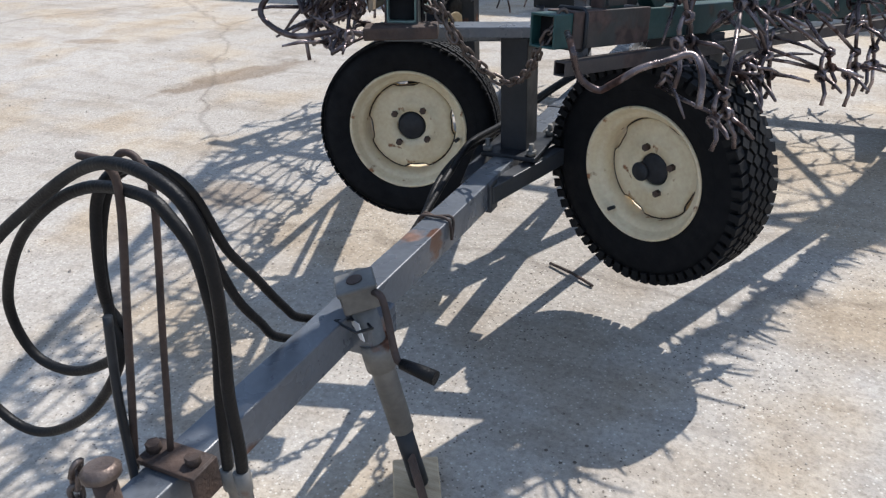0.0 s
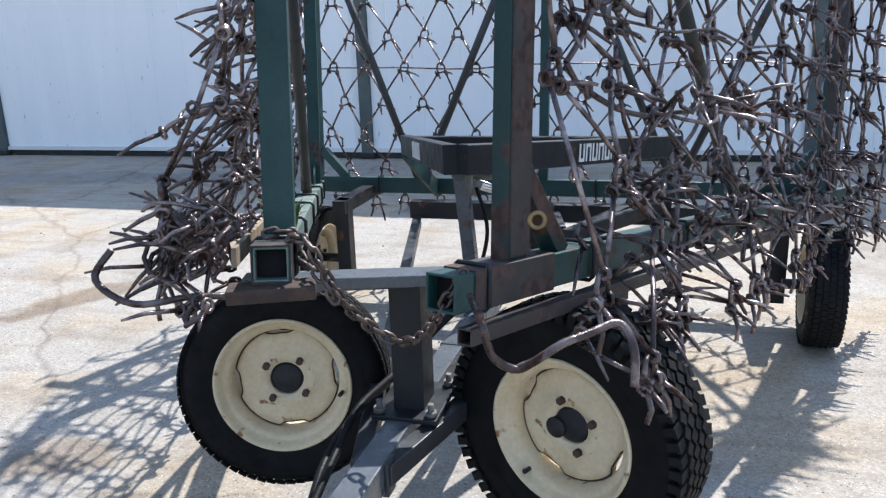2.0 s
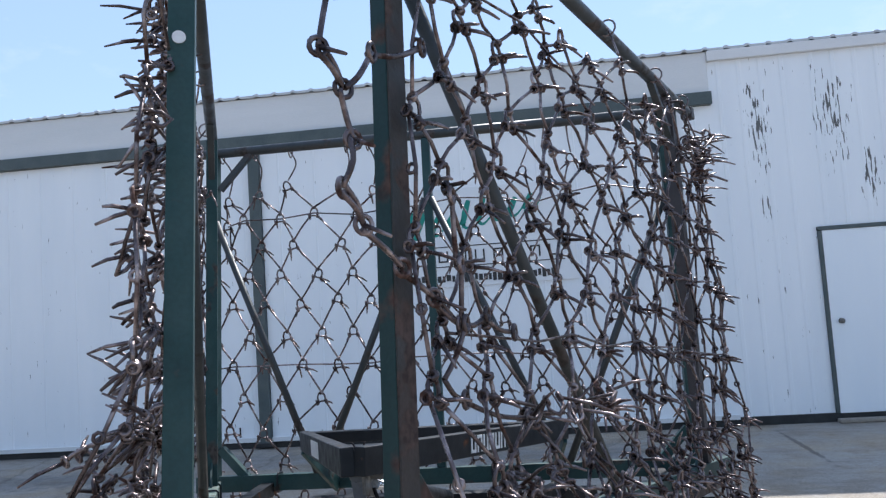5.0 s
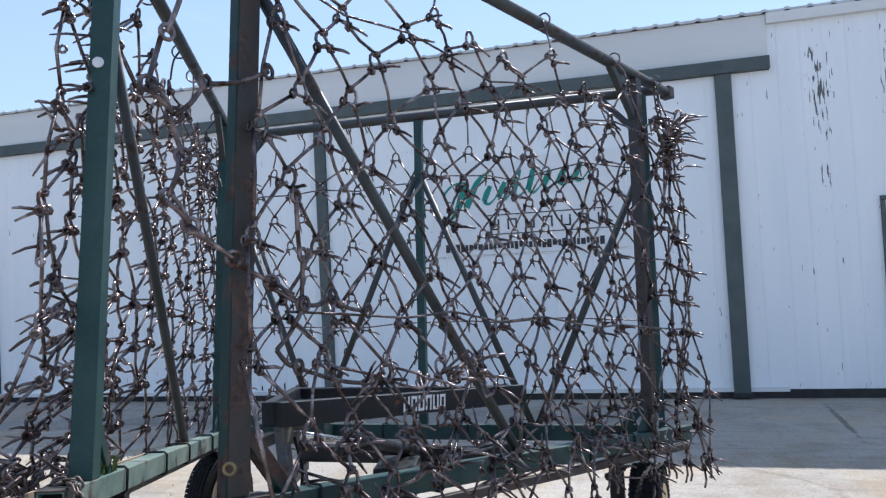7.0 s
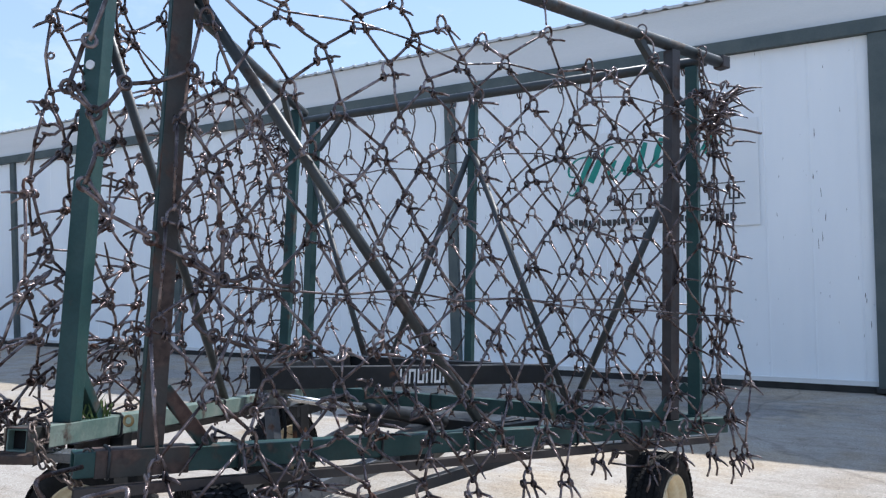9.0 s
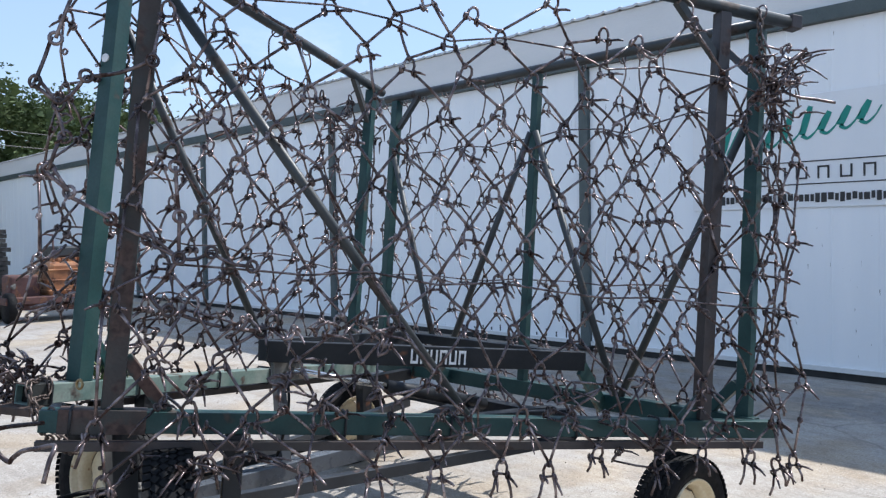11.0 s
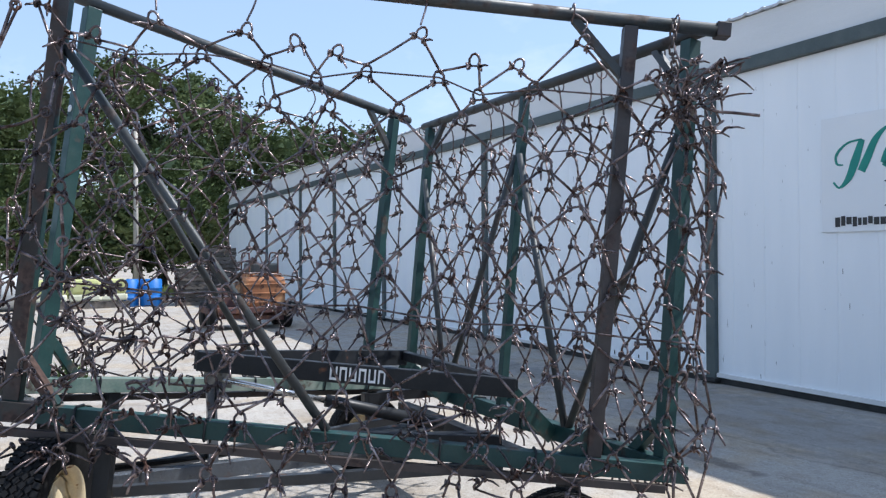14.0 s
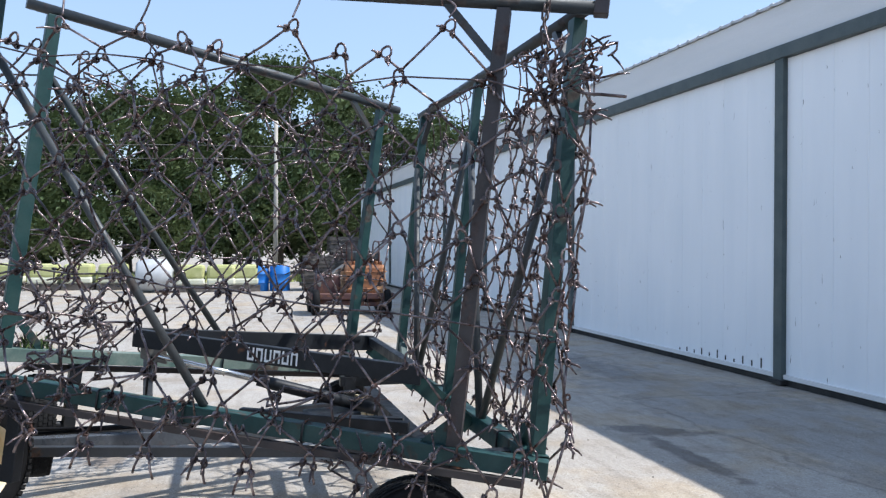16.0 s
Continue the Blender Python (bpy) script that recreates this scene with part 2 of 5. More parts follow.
    def mesh(self, name, *materials):
        me = bpy.data.meshes.new(name)
        me.from_pydata(self.v, [], self.f)
        me.polygons.foreach_set("use_smooth", self.s)
        for m in materials:
            me.materials.append(m)
        bm = bmesh.new()
        bm.from_mesh(me)
        bmesh.ops.recalc_face_normals(bm, faces=bm.faces)
        bm.to_mesh(me)
        bm.free()
        return me


def curve(ctrl, per=6, closed=False):
    """A smooth line through the control points."""
    c = [Vector(p) for p in ctrl]
    n = len(c)
    out = []
    for i in range(n if closed else n - 1):
        p0, p1 = (c[i - 1], c[i]) if closed or i else (c[0], c[0])
        p2 = c[(i + 1) % n]
        p3 = c[(i + 2) % n] if closed or i + 2 < n else c[-1]
        for k in range(per):
            t = k / per
            out.append(0.5 * (2 * p1 + (p2 - p0) * t + (2 * p0 - 5 * p1 + 4 * p2 - p3) * t * t + (3 * p1 - p0 - 3 * p2 + p3) * t ** 3))
    return out if closed else out + [c[-1]]


def thing(name, base, label, category, group="", kind=""):
    """An empty at the base of a thing, to carry its parts."""
    ob = new(name)
    ob.location = base
    ob.empty_display_size = 0.1
    return tagged(ob, label, category, group, kind)


def part(name, geo, material, parent, label="", bevel=0.0, m=None):
    """One mesh object under a thing or under a part of it."""
    data = geo.mesh(name, material) if isinstance(geo, Geo) else geo
    ob = new(name, data)
    ob.parent = parent
    if parent.data is None:
        ob.matrix_parent_inverse = Matrix.Translation(-parent.location)
    if m is not None:
        ob.matrix_basis = m
    if bevel:
        mod = ob.modifiers.new("bevel", "BEVEL")
        mod.width, mod.segments, mod.limit_method = bevel, 2, "ANGLE"
    return tagged(ob, label)


def solid(name, geo, material, label, category, group="", kind="", bevel=0.0):
    """A thing that is one mesh."""
    ob = new(name, geo.mesh(name, material))
    if bevel:
        mod = ob.modifiers.new("bevel", "BEVEL")
        mod.width, mod.segments, mod.limit_method = bevel, 2, "ANGLE"
    return tagged(ob, label, category, group, kind)


# ---- ground ----
def ground_material():
    m = surface("weathered_concrete", [(0.322, 0.292, 0.254), (0.372, 0.340, 0.298), (0.422, 0.387, 0.340)], 0.55, (0.8, 0.95), bump=0.8, fine=75, grain=0.4)
    nt = m.node_tree
    link = nt.links.new
    b = nt.nodes["Principled BSDF"]
    col = b.inputs["Base Color"].links[0].from_socket
    tc = nt.nodes.new("ShaderNodeTexCoord")

    def noise_at(s, detail=6.0):
        n = nt.nodes.new("ShaderNodeTexNoise")
        n.inputs["Scale"].default_value, n.inputs["Detail"].default_value = s, detail
        link(tc.outputs["Object"], n.inputs["Vector"])
        return n.outputs["Fac"]

    def darken(col, fac, tint):
        mx = nt.nodes.new("ShaderNodeMix")
        mx.data_type, mx.blend_type = "RGBA", "MULTIPLY"
        link(fac, mx.inputs["Factor"])
        link(col, mx.inputs[6])
        mx.inputs[7].default_value = (*tint, 1)
        return mx.outputs[2]

    def span(value, a, b_, c, d):
        r = nt.nodes.new("ShaderNodeMapRange")
        link(value, r.inputs[0])
        for i, k in enumerate((a, b_, c, d)):
            r.inputs[i + 1].default_value = k
        return r.outputs[0]

    # greyer and warmer areas
    col = darken(col, span(noise_at(0.28, 3.0), 0.42, 0.60, 0.0, 0.8), (0.90, 0.92, 0.95))
    col = darken(col, span(noise_at(1.1, 4.0), 0.49, 0.60, 0.0, 0.8), (1.0, 0.90, 0.75))
    # coarse grit
    vor = nt.nodes.new("ShaderNodeTexVoronoi")
    vor.inputs["Scale"].default_value = 85
    link(tc.outputs["Object"], vor.inputs["Vector"])
    sep = nt.nodes.new("ShaderNodeSeparateColor")
    link(vor.outputs["Color"], sep.inputs[0])
    col = darken(col, span(sep.outputs[0], 0.72, 0.95, 0.0, 0.32), (0.62, 0.58, 0.54))
    col = darken(col, span(noise_at(190.0, 2.0), 0.52, 0.74, 0.0, 0.34), (0.55, 0.52, 0.48))
    # dark specks and pits that gather in drifts
    for s, cut, mask_s in ((34.0, 0.16, 1.7), (19.0, 0.12, 0.9), (60.0, 0.20, 2.6), (11.0, 0.07, 0.6)):
        dots = nt.nodes.new("ShaderNodeTexVoronoi")
        dots.inputs["Scale"].default_value = s
        link(tc.outputs["Object"], dots.inputs["Vector"])
        both = nt.nodes.new("ShaderNodeMath")
        both.operation = "MULTIPLY"
        link(span(dots.outputs["Distance"], cut * 0.6, cut, 0.95, 0.0), both.inputs[0])
        link(span(noise_at(mask_s, 3.0), 0.46, 0.58, 0.20, 1.0), both.inputs[1])
        col = darken(col, both.outputs[0], (0.24, 0.21, 0.19))
    # pale chips of aggregate
    chip = nt.nodes.new("ShaderNodeTexVoronoi")
    chip.inputs["Scale"].default_value = 62
    link(tc.outputs["Object"], chip.inputs["Vector"])
    pale = nt.nodes.new("ShaderNodeMix")
    pale.data_type = "RGBA"
    link(span(chip.outputs["Distance"], 0.13, 0.24, 0.62, 0.0), pale.inputs["Factor"])
    link(col, pale.inputs[6])
    pale.inputs[7].default_value = (0.62, 0.59, 0.53, 1)
    col = pale.outputs[2]
    # dirt drifts and scuffs
    col = darken(col, span(noise_at(2.3), 0.50, 0.62, 0.0, 0.6), (0.80, 0.74, 0.66))
    col = darken(col, span(noise_at(9.0), 0.54, 0.66, 0.0, 0.5), (0.80, 0.78, 0.76))
    scuff = nt.nodes.new("ShaderNodeMapping")
    scuff.inputs["Scale"].default_value = (1.1, 7.0, 1.0)
    scuff.inputs["Rotation"].default_value = (0, 0, 0.25)
    link(tc.outputs["Object"], scuff.inputs["Vector"])
    sn = nt.nodes.new("ShaderNodeTexNoise")
    sn.inputs["Scale"].default_value, sn.inputs["Detail"].default_value = 1.3, 8.0
    link(scuff.outputs[0], sn.inputs["Vector"])
    col = darken(col, span(sn.outputs["Fac"], 0.52, 0.62, 0.0, 0.5), (0.76, 0.74, 0.72))
    # hairline cracks
    cr = nt.nodes.new("ShaderNodeTexVoronoi")
    cr.feature = "DISTANCE_TO_EDGE"
    cr.inputs["Scale"].default_value = 0.33
    wob = nt.nodes.new("ShaderNodeTexNoise")
    wob.inputs["Scale"].default_value = 1.6
    wob.inputs["Detail"].default_value = 6
    mixv = nt.nodes.new("ShaderNodeMix")
    mixv.data_type = "VECTOR"
    mixv.inputs["Factor"].default_value = 0.35
    link(tc.outputs["Object"], wob.inputs["Vector"])
    link(tc.outputs["Object"], mixv.inputs[4])
    link(wob.outputs["Color"], mixv.inputs[5])
    link(mixv.outputs[1], cr.inputs["Vector"])
    col = darken(col, span(cr.outputs["Distance"], 0.0, 0.006, 0.5, 0.0), (0.45, 0.42, 0.40))
    # oil stains, patches and a crack, each with its place, size and stretch
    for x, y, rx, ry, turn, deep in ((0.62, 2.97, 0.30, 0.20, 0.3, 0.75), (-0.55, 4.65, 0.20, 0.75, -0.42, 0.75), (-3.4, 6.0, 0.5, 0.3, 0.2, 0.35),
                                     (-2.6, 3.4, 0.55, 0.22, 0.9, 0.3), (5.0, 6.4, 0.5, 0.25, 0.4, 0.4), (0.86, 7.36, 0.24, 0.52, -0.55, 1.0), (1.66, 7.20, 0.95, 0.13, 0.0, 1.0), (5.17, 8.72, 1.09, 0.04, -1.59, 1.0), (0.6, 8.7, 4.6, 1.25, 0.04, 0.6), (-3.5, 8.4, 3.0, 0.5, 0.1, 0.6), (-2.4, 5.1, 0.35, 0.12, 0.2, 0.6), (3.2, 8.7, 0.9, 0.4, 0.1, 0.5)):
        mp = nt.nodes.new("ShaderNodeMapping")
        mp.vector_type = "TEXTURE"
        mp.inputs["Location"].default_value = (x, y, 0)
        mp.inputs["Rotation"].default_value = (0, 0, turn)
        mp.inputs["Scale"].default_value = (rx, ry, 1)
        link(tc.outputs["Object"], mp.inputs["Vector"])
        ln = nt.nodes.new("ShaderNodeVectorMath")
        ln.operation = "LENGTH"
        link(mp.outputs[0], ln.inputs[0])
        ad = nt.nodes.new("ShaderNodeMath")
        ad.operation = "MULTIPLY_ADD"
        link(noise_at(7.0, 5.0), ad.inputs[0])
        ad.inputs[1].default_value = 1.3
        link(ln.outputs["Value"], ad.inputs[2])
        # past y 7 the cool tint paints the building's shade tone into the concrete
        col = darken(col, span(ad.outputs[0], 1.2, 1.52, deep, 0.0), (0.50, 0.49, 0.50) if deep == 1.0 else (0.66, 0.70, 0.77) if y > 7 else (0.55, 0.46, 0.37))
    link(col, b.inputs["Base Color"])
    return m


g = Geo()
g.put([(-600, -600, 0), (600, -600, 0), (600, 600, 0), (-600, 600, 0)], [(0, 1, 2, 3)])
solid("ground", g, ground_material(), "weathered pale concrete yard with oil stains and painted cool shade tone", "ground", kind="structure")

# ---- the metal building behind the yard ----
WALL_Y, EAVE, FAR_X, NEAR_X = 10.0, 4.38, -29.0, 16.0
SIDING = surface("white_siding", [(0.78, 0.82, 0.86), (0.84, 0.87, 0.90)], 0.9, (0.35, 0.5), bump=0.05, grain=0.1, stretch=(3, 1, 0.5))
DOOR_WHITE = surface("white_door_sheet", [(0.79, 0.83, 0.87), (0.85, 0.88, 0.90)], 0.7, (0.35, 0.5), bump=0.05, grain=0.1, stretch=(3, 1, 0.5))
TRIM = surface("slate_trim", [(0.055, 0.075, 0.078), (0.08, 0.10, 0.10)], 5, (0.45, 0.6), bump=0.1)
SKIRT = surface("black_skirt", [(0.012, 0.013, 0.014), (0.03, 0.03, 0.03)], 4, (0.6, 0.8), bump=0.3)
ROOFING = surface("galvanised_roofing", [(0.45, 0.46, 0.47), (0.55, 0.56, 0.57)], 3, (0.4, 0.6), metal=0.3, bump=0.1)
FASCIA = surface("pale_fascia", [(0.62, 0.63, 0.63), (0.70, 0.70, 0.70)], 1.2, (0.45, 0.6), bump=0.08, grain=0.15, stretch=(0.4, 1, 3))


def flaked_siding(places=((5.42, 3.45, 0.16, 0.85), (6.25, 3.5, 0.26, 0.75), (5.45, 2.45, 0.10, 0.20), (6.62, 2.75, 0.16, 0.45), (7.4, 3.3, 0.25, 0.8), (5.55, 1.7, 0.12, 0.6))):
    """White siding whose paint has flaked off in upright dark dashes."""
    m = surface("flaked_white_siding", [(0.78, 0.81, 0.84), (0.84, 0.86, 0.88)], 0.9, (0.35, 0.5), bump=0.05, grain=0.1, stretch=(3, 1, 0.5))
    nt = m.node_tree
    link = nt.links.new
    b = nt.nodes["Principled BSDF"]
    col = b.inputs["Base Color"].links[0].from_socket
    tc = nt.nodes.new("ShaderNodeTexCoord")
    mp = nt.nodes.new("ShaderNodeMapping")
    mp.inputs["Scale"].default_value = (40, 1, 4.5)
    link(tc.outputs["Object"], mp.inputs["Vector"])
    dash = nt.nodes.new("ShaderNodeTexNoise")
    dash.inputs["Scale"].default_value, dash.inputs["Detail"].default_value = 1.0, 4.0
    link(mp.outputs[0], dash.inputs["Vector"])
    total = None
    for x, z, rx, rz in places:
        reg = nt.nodes.new("ShaderNodeMapping")
        reg.vector_type = "TEXTURE"
        reg.inputs["Location"].default_value = (x, WALL_Y, z)
        reg.inputs["Scale"].default_value = (rx, 9, rz)
        link(tc.outputs["Object"], reg.inputs["Vector"])
        ln = nt.nodes.new("ShaderNodeVectorMath")
        ln.operation = "LENGTH"
        link(reg.outputs[0], ln.inputs[0])
        r = nt.nodes.new("ShaderNodeMapRange")
        link(ln.outputs["Value"], r.inputs[0])
        r.inputs[1].default_value, r.inputs[2].default_value = 0.3, 1.25
        r.inputs[3].default_value, r.inputs[4].default_value = 0.17 if z > 2 else 0.07, 0.0
        if total is None:
            total = r.outputs[0]
        else:
            mx = nt.nodes.new("ShaderNodeMath")
            mx.operation = "MAXIMUM"
            link(total, mx.inputs[0])
            link(r.outputs[0], mx.inputs[1])
            total = mx.outputs[0]
    ad = nt.nodes.new("ShaderNodeMath")
    link(dash.outputs["Fac"], ad.inputs[0])
    link(total, ad.inputs[1])
    th = nt.nodes.new("ShaderNodeMapRange")
    link(ad.outputs[0], th.inputs[0])
    th.inputs[1].default_value, th.inputs[2].default_value = 0.70, 0.715
    mix = nt.nodes.new("ShaderNodeMix")
    mix.data_type = "RGBA"
    link(th.outputs[0], mix.inputs["Factor"])
    link(col, mix.inputs[6])
    mix.inputs[7].default_value = (0.10, 0.10, 0.10, 1)
    link(mix.outputs[2], b.inputs["Base Color"])
    return m


def ribbed(x0, x1, z0, z1, y, period=0.24, deep=0.006, rib=0.03, thick=0.05):
    """A sheet of siding with low upright ribs on its front."""
    g = Geo()
    xs, x = [(x0, 0.0)], x0 + period / 2
    while x + rib < x1:
        xs += [(x - rib, 0.0), (x - rib * 0.5, deep), (x + rib * 0.5, deep), (x + rib, 0.0)]
        x += period
    xs.append((x1, 0.0))
    n = len(xs)
    vs = [(a, y - d, z) for z in (z0, z1) for a, d in xs] + [(a, y + thick, z) for z in (z0, z1) for a, d in xs]
    fs = []
    for i in range(n - 1):
        fs += [(i, i + 1, n + i + 1, n + i), (2 * n + i + 1, 2 * n + i, 3 * n + i, 3 * n + i + 1), (n + i, n + i + 1, 3 * n + i + 1, 3 * n + i), (i + 1, i, 2 * n + i, 2 * n + i + 1)]
    fs += [(0, n, 3 * n, 2 * n), (n - 1, 3 * n - 1, 4 * n - 1, 2 * n - 1)]
    return g.put(vs, fs)


# the long wall: a front of siding with the openings of the sliding doors behind the door leaves
DOOR_FLAKED = flaked_siding(((3.8, 1.9, 0.07, 1.0), (4.25, 1.0, 0.05, 0.7)))
POSTS = (-22.3, -18.0, -14.7, -11.1, -6.24, -0.71, 4.40)
DOOR_X0, DOOR_X1, DOOR_TOP = 6.0, 6.94, 2.16
wall = thing("wall_north", (0, WALL_Y, 0), "long white ribbed metal wall with flaking paint", "wall", kind="structure")
FLAKED = flaked_siding()
part("siding", ribbed(4.9, DOOR_X0 - 0.05, 0.1, EAVE - 0.12, WALL_Y), FLAKED, wall)
part("siding", ribbed(DOOR_X0 - 0.05, DOOR_X1 + 0.05, DOOR_TOP + 0.05, EAVE - 0.12, WALL_Y), FLAKED, wall)
part("siding", ribbed(DOOR_X1 + 0.05, NEAR_X, 0.1, EAVE - 0.12, WALL_Y), FLAKED, wall)
part("siding", ribbed(FAR_X, 4.9, 0.1, 3.9, WALL_Y + 0.055, deep=0.006), SIDING, wall)
part("fascia", Geo().box((4.9 - FAR_X, 0.05, EAVE - 3.9), Matrix.Translation(((4.9 + FAR_X) / 2, WALL_Y - 0.0, (EAVE + 3.9) / 2))), FASCIA, wall, "pale flat fascia above the door track", bevel=0.006)
part("track", Geo().box((4.91 - FAR_X, 0.10, 0.15), Matrix.Translation(((4.91 + FAR_X) / 2, WALL_Y - 0.05, 3.815))), TRIM, wall, "dark slate door track", bevel=0.006)
part("eave_trim", Geo().box((NEAR_X - 4.9, 0.09, 0.12), Matrix.Translation(((4.9 + NEAR_X) / 2, WALL_Y - 0.02, EAVE - 0.06))), FASCIA, wall, bevel=0.006)
part("skirt", Geo().box((NEAR_X - FAR_X, 0.09, 0.1), Matrix.Translation(((FAR_X + NEAR_X) / 2, WALL_Y + 0.02, 0.05))), SKIRT, wall, "black base strip", bevel=0.004)
part("side_sheet", Geo().box((0.05, 14.0, EAVE - 0.1), Matrix.Translation((FAR_X - 0.03, WALL_Y + 7.06, EAVE / 2 + 0.05))), SIDING, wall)
part("side_sheet", Geo().box((0.05, 14.0, EAVE - 0.1), Matrix.Translation((NEAR_X + 0.03, WALL_Y + 7.06, EAVE / 2 + 0.05))), SIDING, wall)
part("back_sheet", Geo().box((NEAR_X - FAR_X, 0.05, EAVE - 0.1), Matrix.Translation(((FAR_X + NEAR_X) / 2, WALL_Y + 14.1, EAVE / 2 + 0.05))), SIDING, wall)

roof = thing("roof", (0, WALL_Y, EAVE), "low ribbed metal roof of the long building", "roof", kind="structure")
for y0, y1, z0, z1 in ((WALL_Y - 0.06, WALL_Y + 7.05, EAVE, EAVE + 0.55), (WALL_Y + 14.2, WALL_Y + 7.05, EAVE, EAVE + 0.55)):
    g = Geo()
    xs, x = [], FAR_X - 0.15
    while x < NEAR_X + 0.15:
        xs += [(x, 0.0), (x + 0.16, 0.0), (x + 0.185, 0.016), (x + 0.215, 0.016)]
        x += 0.24
    n = len(xs)
    vs = [(a, y, z + d + k) for k in (0.0, 0.03) for y, z in ((y0, z0), (y1, z1)) for a, d in xs]
    fs = []
    for i in range(n - 1):
        fs += [(i + 1, i, n + i, n + i + 1), (2 * n + i, 2 * n + i + 1, 3 * n + i + 1, 3 * n + i), (i, i + 1, 2 * n + i + 1, 2 * n + i), (n + i + 1, n + i, 3 * n + i, 3 * n + i + 1)]
    part("roof_sheet", g.put(vs, fs), ROOFING, roof)

# sliding door leaves between the posts
for k, (a, b) in enumerate(zip((FAR_X,) + POSTS, POSTS + (4.9,))):
    leaf = thing("sliding_door", ((a + b) / 2, WALL_Y - 0.03, 0.1), "closed white sheet-metal sliding door with a dark slate edge", "sliding door", "sliding doors along the wall")
    x0 = a + (0.075 if k else 0.0)
    x1 = b - (0.075 if b < 4.8 else 0.0)
    part("sheet", ribbed(x0, x1, 0.13, 3.735, WALL_Y - 0.02, period=0.46, deep=0.004, rib=0.012, thick=0.04), DOOR_FLAKED if b > -1 else DOOR_WHITE, leaf)
    part("bottom_rail", Geo().box((x1 - x0, 0.05, 0.05), Matrix.Translation(((x0 + x1) / 2, WALL_Y - 0.03, 0.105))), FASCIA, leaf)
    if b < 4.8:
        part("edge_post", Geo().box((0.18 if b > 4 else 0.14, 0.09, 3.68), Matrix.Translation((b, WALL_Y - 0.035, 1.9))), TRIM, leaf, "dark slate upright edge", bevel=0.006)
        part("guide_shoe", Geo().box((0.22, 0.12, 0.05), Matrix.Translation((b, WALL_Y - 0.06, 0.045))), SKIRT, leaf, bevel=0.006)

# paint worn off the rib ends at the foot of one leaf
worn = [o for o in bpy.data.objects if o.name.startswith("sliding_door") and abs(o.location.x + 3.475) < 0.1][0]
for k in range(11):
    h = (0.03, 0.06, 0.045, 0.09, 0.05, 0.11, 0.06, 0.04, 0.10, 0.07, 0.12)[k]
    part("worn_rib", Geo().box((0.018, 0.006, h), Matrix.Translation((-2.75 + 0.17 * k, WALL_Y - 0.024, 0.14 + h / 2))), SKIRT, worn)

# the small door in the siding
door = thing("door_1", (6.47, WALL_Y, 0.0), "closed white metal door in a dark slate frame", "door", kind="structure")
part("door_leaf", Geo().box((DOOR_X1 - DOOR_X0 + 0.016, 0.05, DOOR_TOP - 0.09), Matrix.Translation(((DOOR_X0 + DOOR_X1) / 2, WALL_Y - 0.004, DOOR_TOP / 2 + 0.05))), DOOR_WHITE, door, bevel=0.004)
for x in (DOOR_X0 - 0.03, DOOR_X1 + 0.03):
    part("door_jamb", Geo().box((0.042, 0.076, DOOR_TOP - 0.1), Matrix.Translation((x, WALL_Y, DOOR_TOP / 2 + 0.05))), TRIM, door, bevel=0.004)
part("door_head", Geo().box((DOOR_X1 - DOOR_X0 + 0.11, 0.08, 0.042), Matrix.Translation(((DOOR_X0 + DOOR_X1) / 2, WALL_Y - 0.003, DOOR_TOP + 0.03))), TRIM, door, bevel=0.004)
g = Geo().turn([(0.0, 0.0), (0.03, 0.0), (0.03, 0.012), (0.012, 0.014), (0.012, 0.035), (0.026, 0.045), (0.028, 0.06), (0.018, 0.072), (0.0, 0.075)], 20)
part("door_knob", g, GALV, door, "round dull metal knob", m=Matrix.Translation((6.10, WALL_Y - 0.02, 1.127)) @ Matrix.Rotation(math.pi, 4, "Z"))
part("threshold", Geo().box((1.06, 0.12, 0.045), Matrix.Translation((6.47, WALL_Y - 0.10, 0.0225))), ground_material(), door, "low concrete step", bevel=0.015)

# ---- the sign on the sliding door: plain shapes in place of the trade name ----
SIGN_WHITE = surface("sign_board_white", [(0.74, 0.76, 0.78), (0.78, 0.79, 0.80)], 2, (0.4, 0.5), bump=0.0, grain=0.05)
SIGN_GREEN = surface("sign_green", [(0.01, 0.20, 0.16), (0.015, 0.24, 0.19)], 6, (0.5, 0.6), bump=0.0, grain=0.1)
SIGN_BLACK = surface("sign_black", [(0.02, 0.02, 0.022), (0.03, 0.03, 0.032)], 6, (0.5, 0.6), bump=0.0, grain=0.1)
sign = thing("wall_sign", (2.0, WALL_Y - 0.04, 1.8), "white sign board with green script and black lettering", "sign")
SY = WALL_Y - 0.042
part("board", Geo().box((2.4, 0.012, 1.2), Matrix.Translation((2.02, SY + 0.006, 2.41))), SIGN_WHITE, sign, bevel=0.003)


def sign_bar(x, z, w, h, slant=0.0):
    """A flat bar lying on the sign, leaning by slant."""
    g = Geo()
    y0, y1 = SY - 0.002, SY - 0.006
    q = [(x - w / 2 - slant / 2, z - h / 2), (x + w / 2 - slant / 2, z - h / 2), (x + w / 2 + slant / 2, z + h / 2), (x - w / 2 + slant / 2, z + h / 2)]
    return g.plate([(a, (y0 + y1) / 2, c) for a, c in q], abs(y0 - y1), (0, 1, 0))


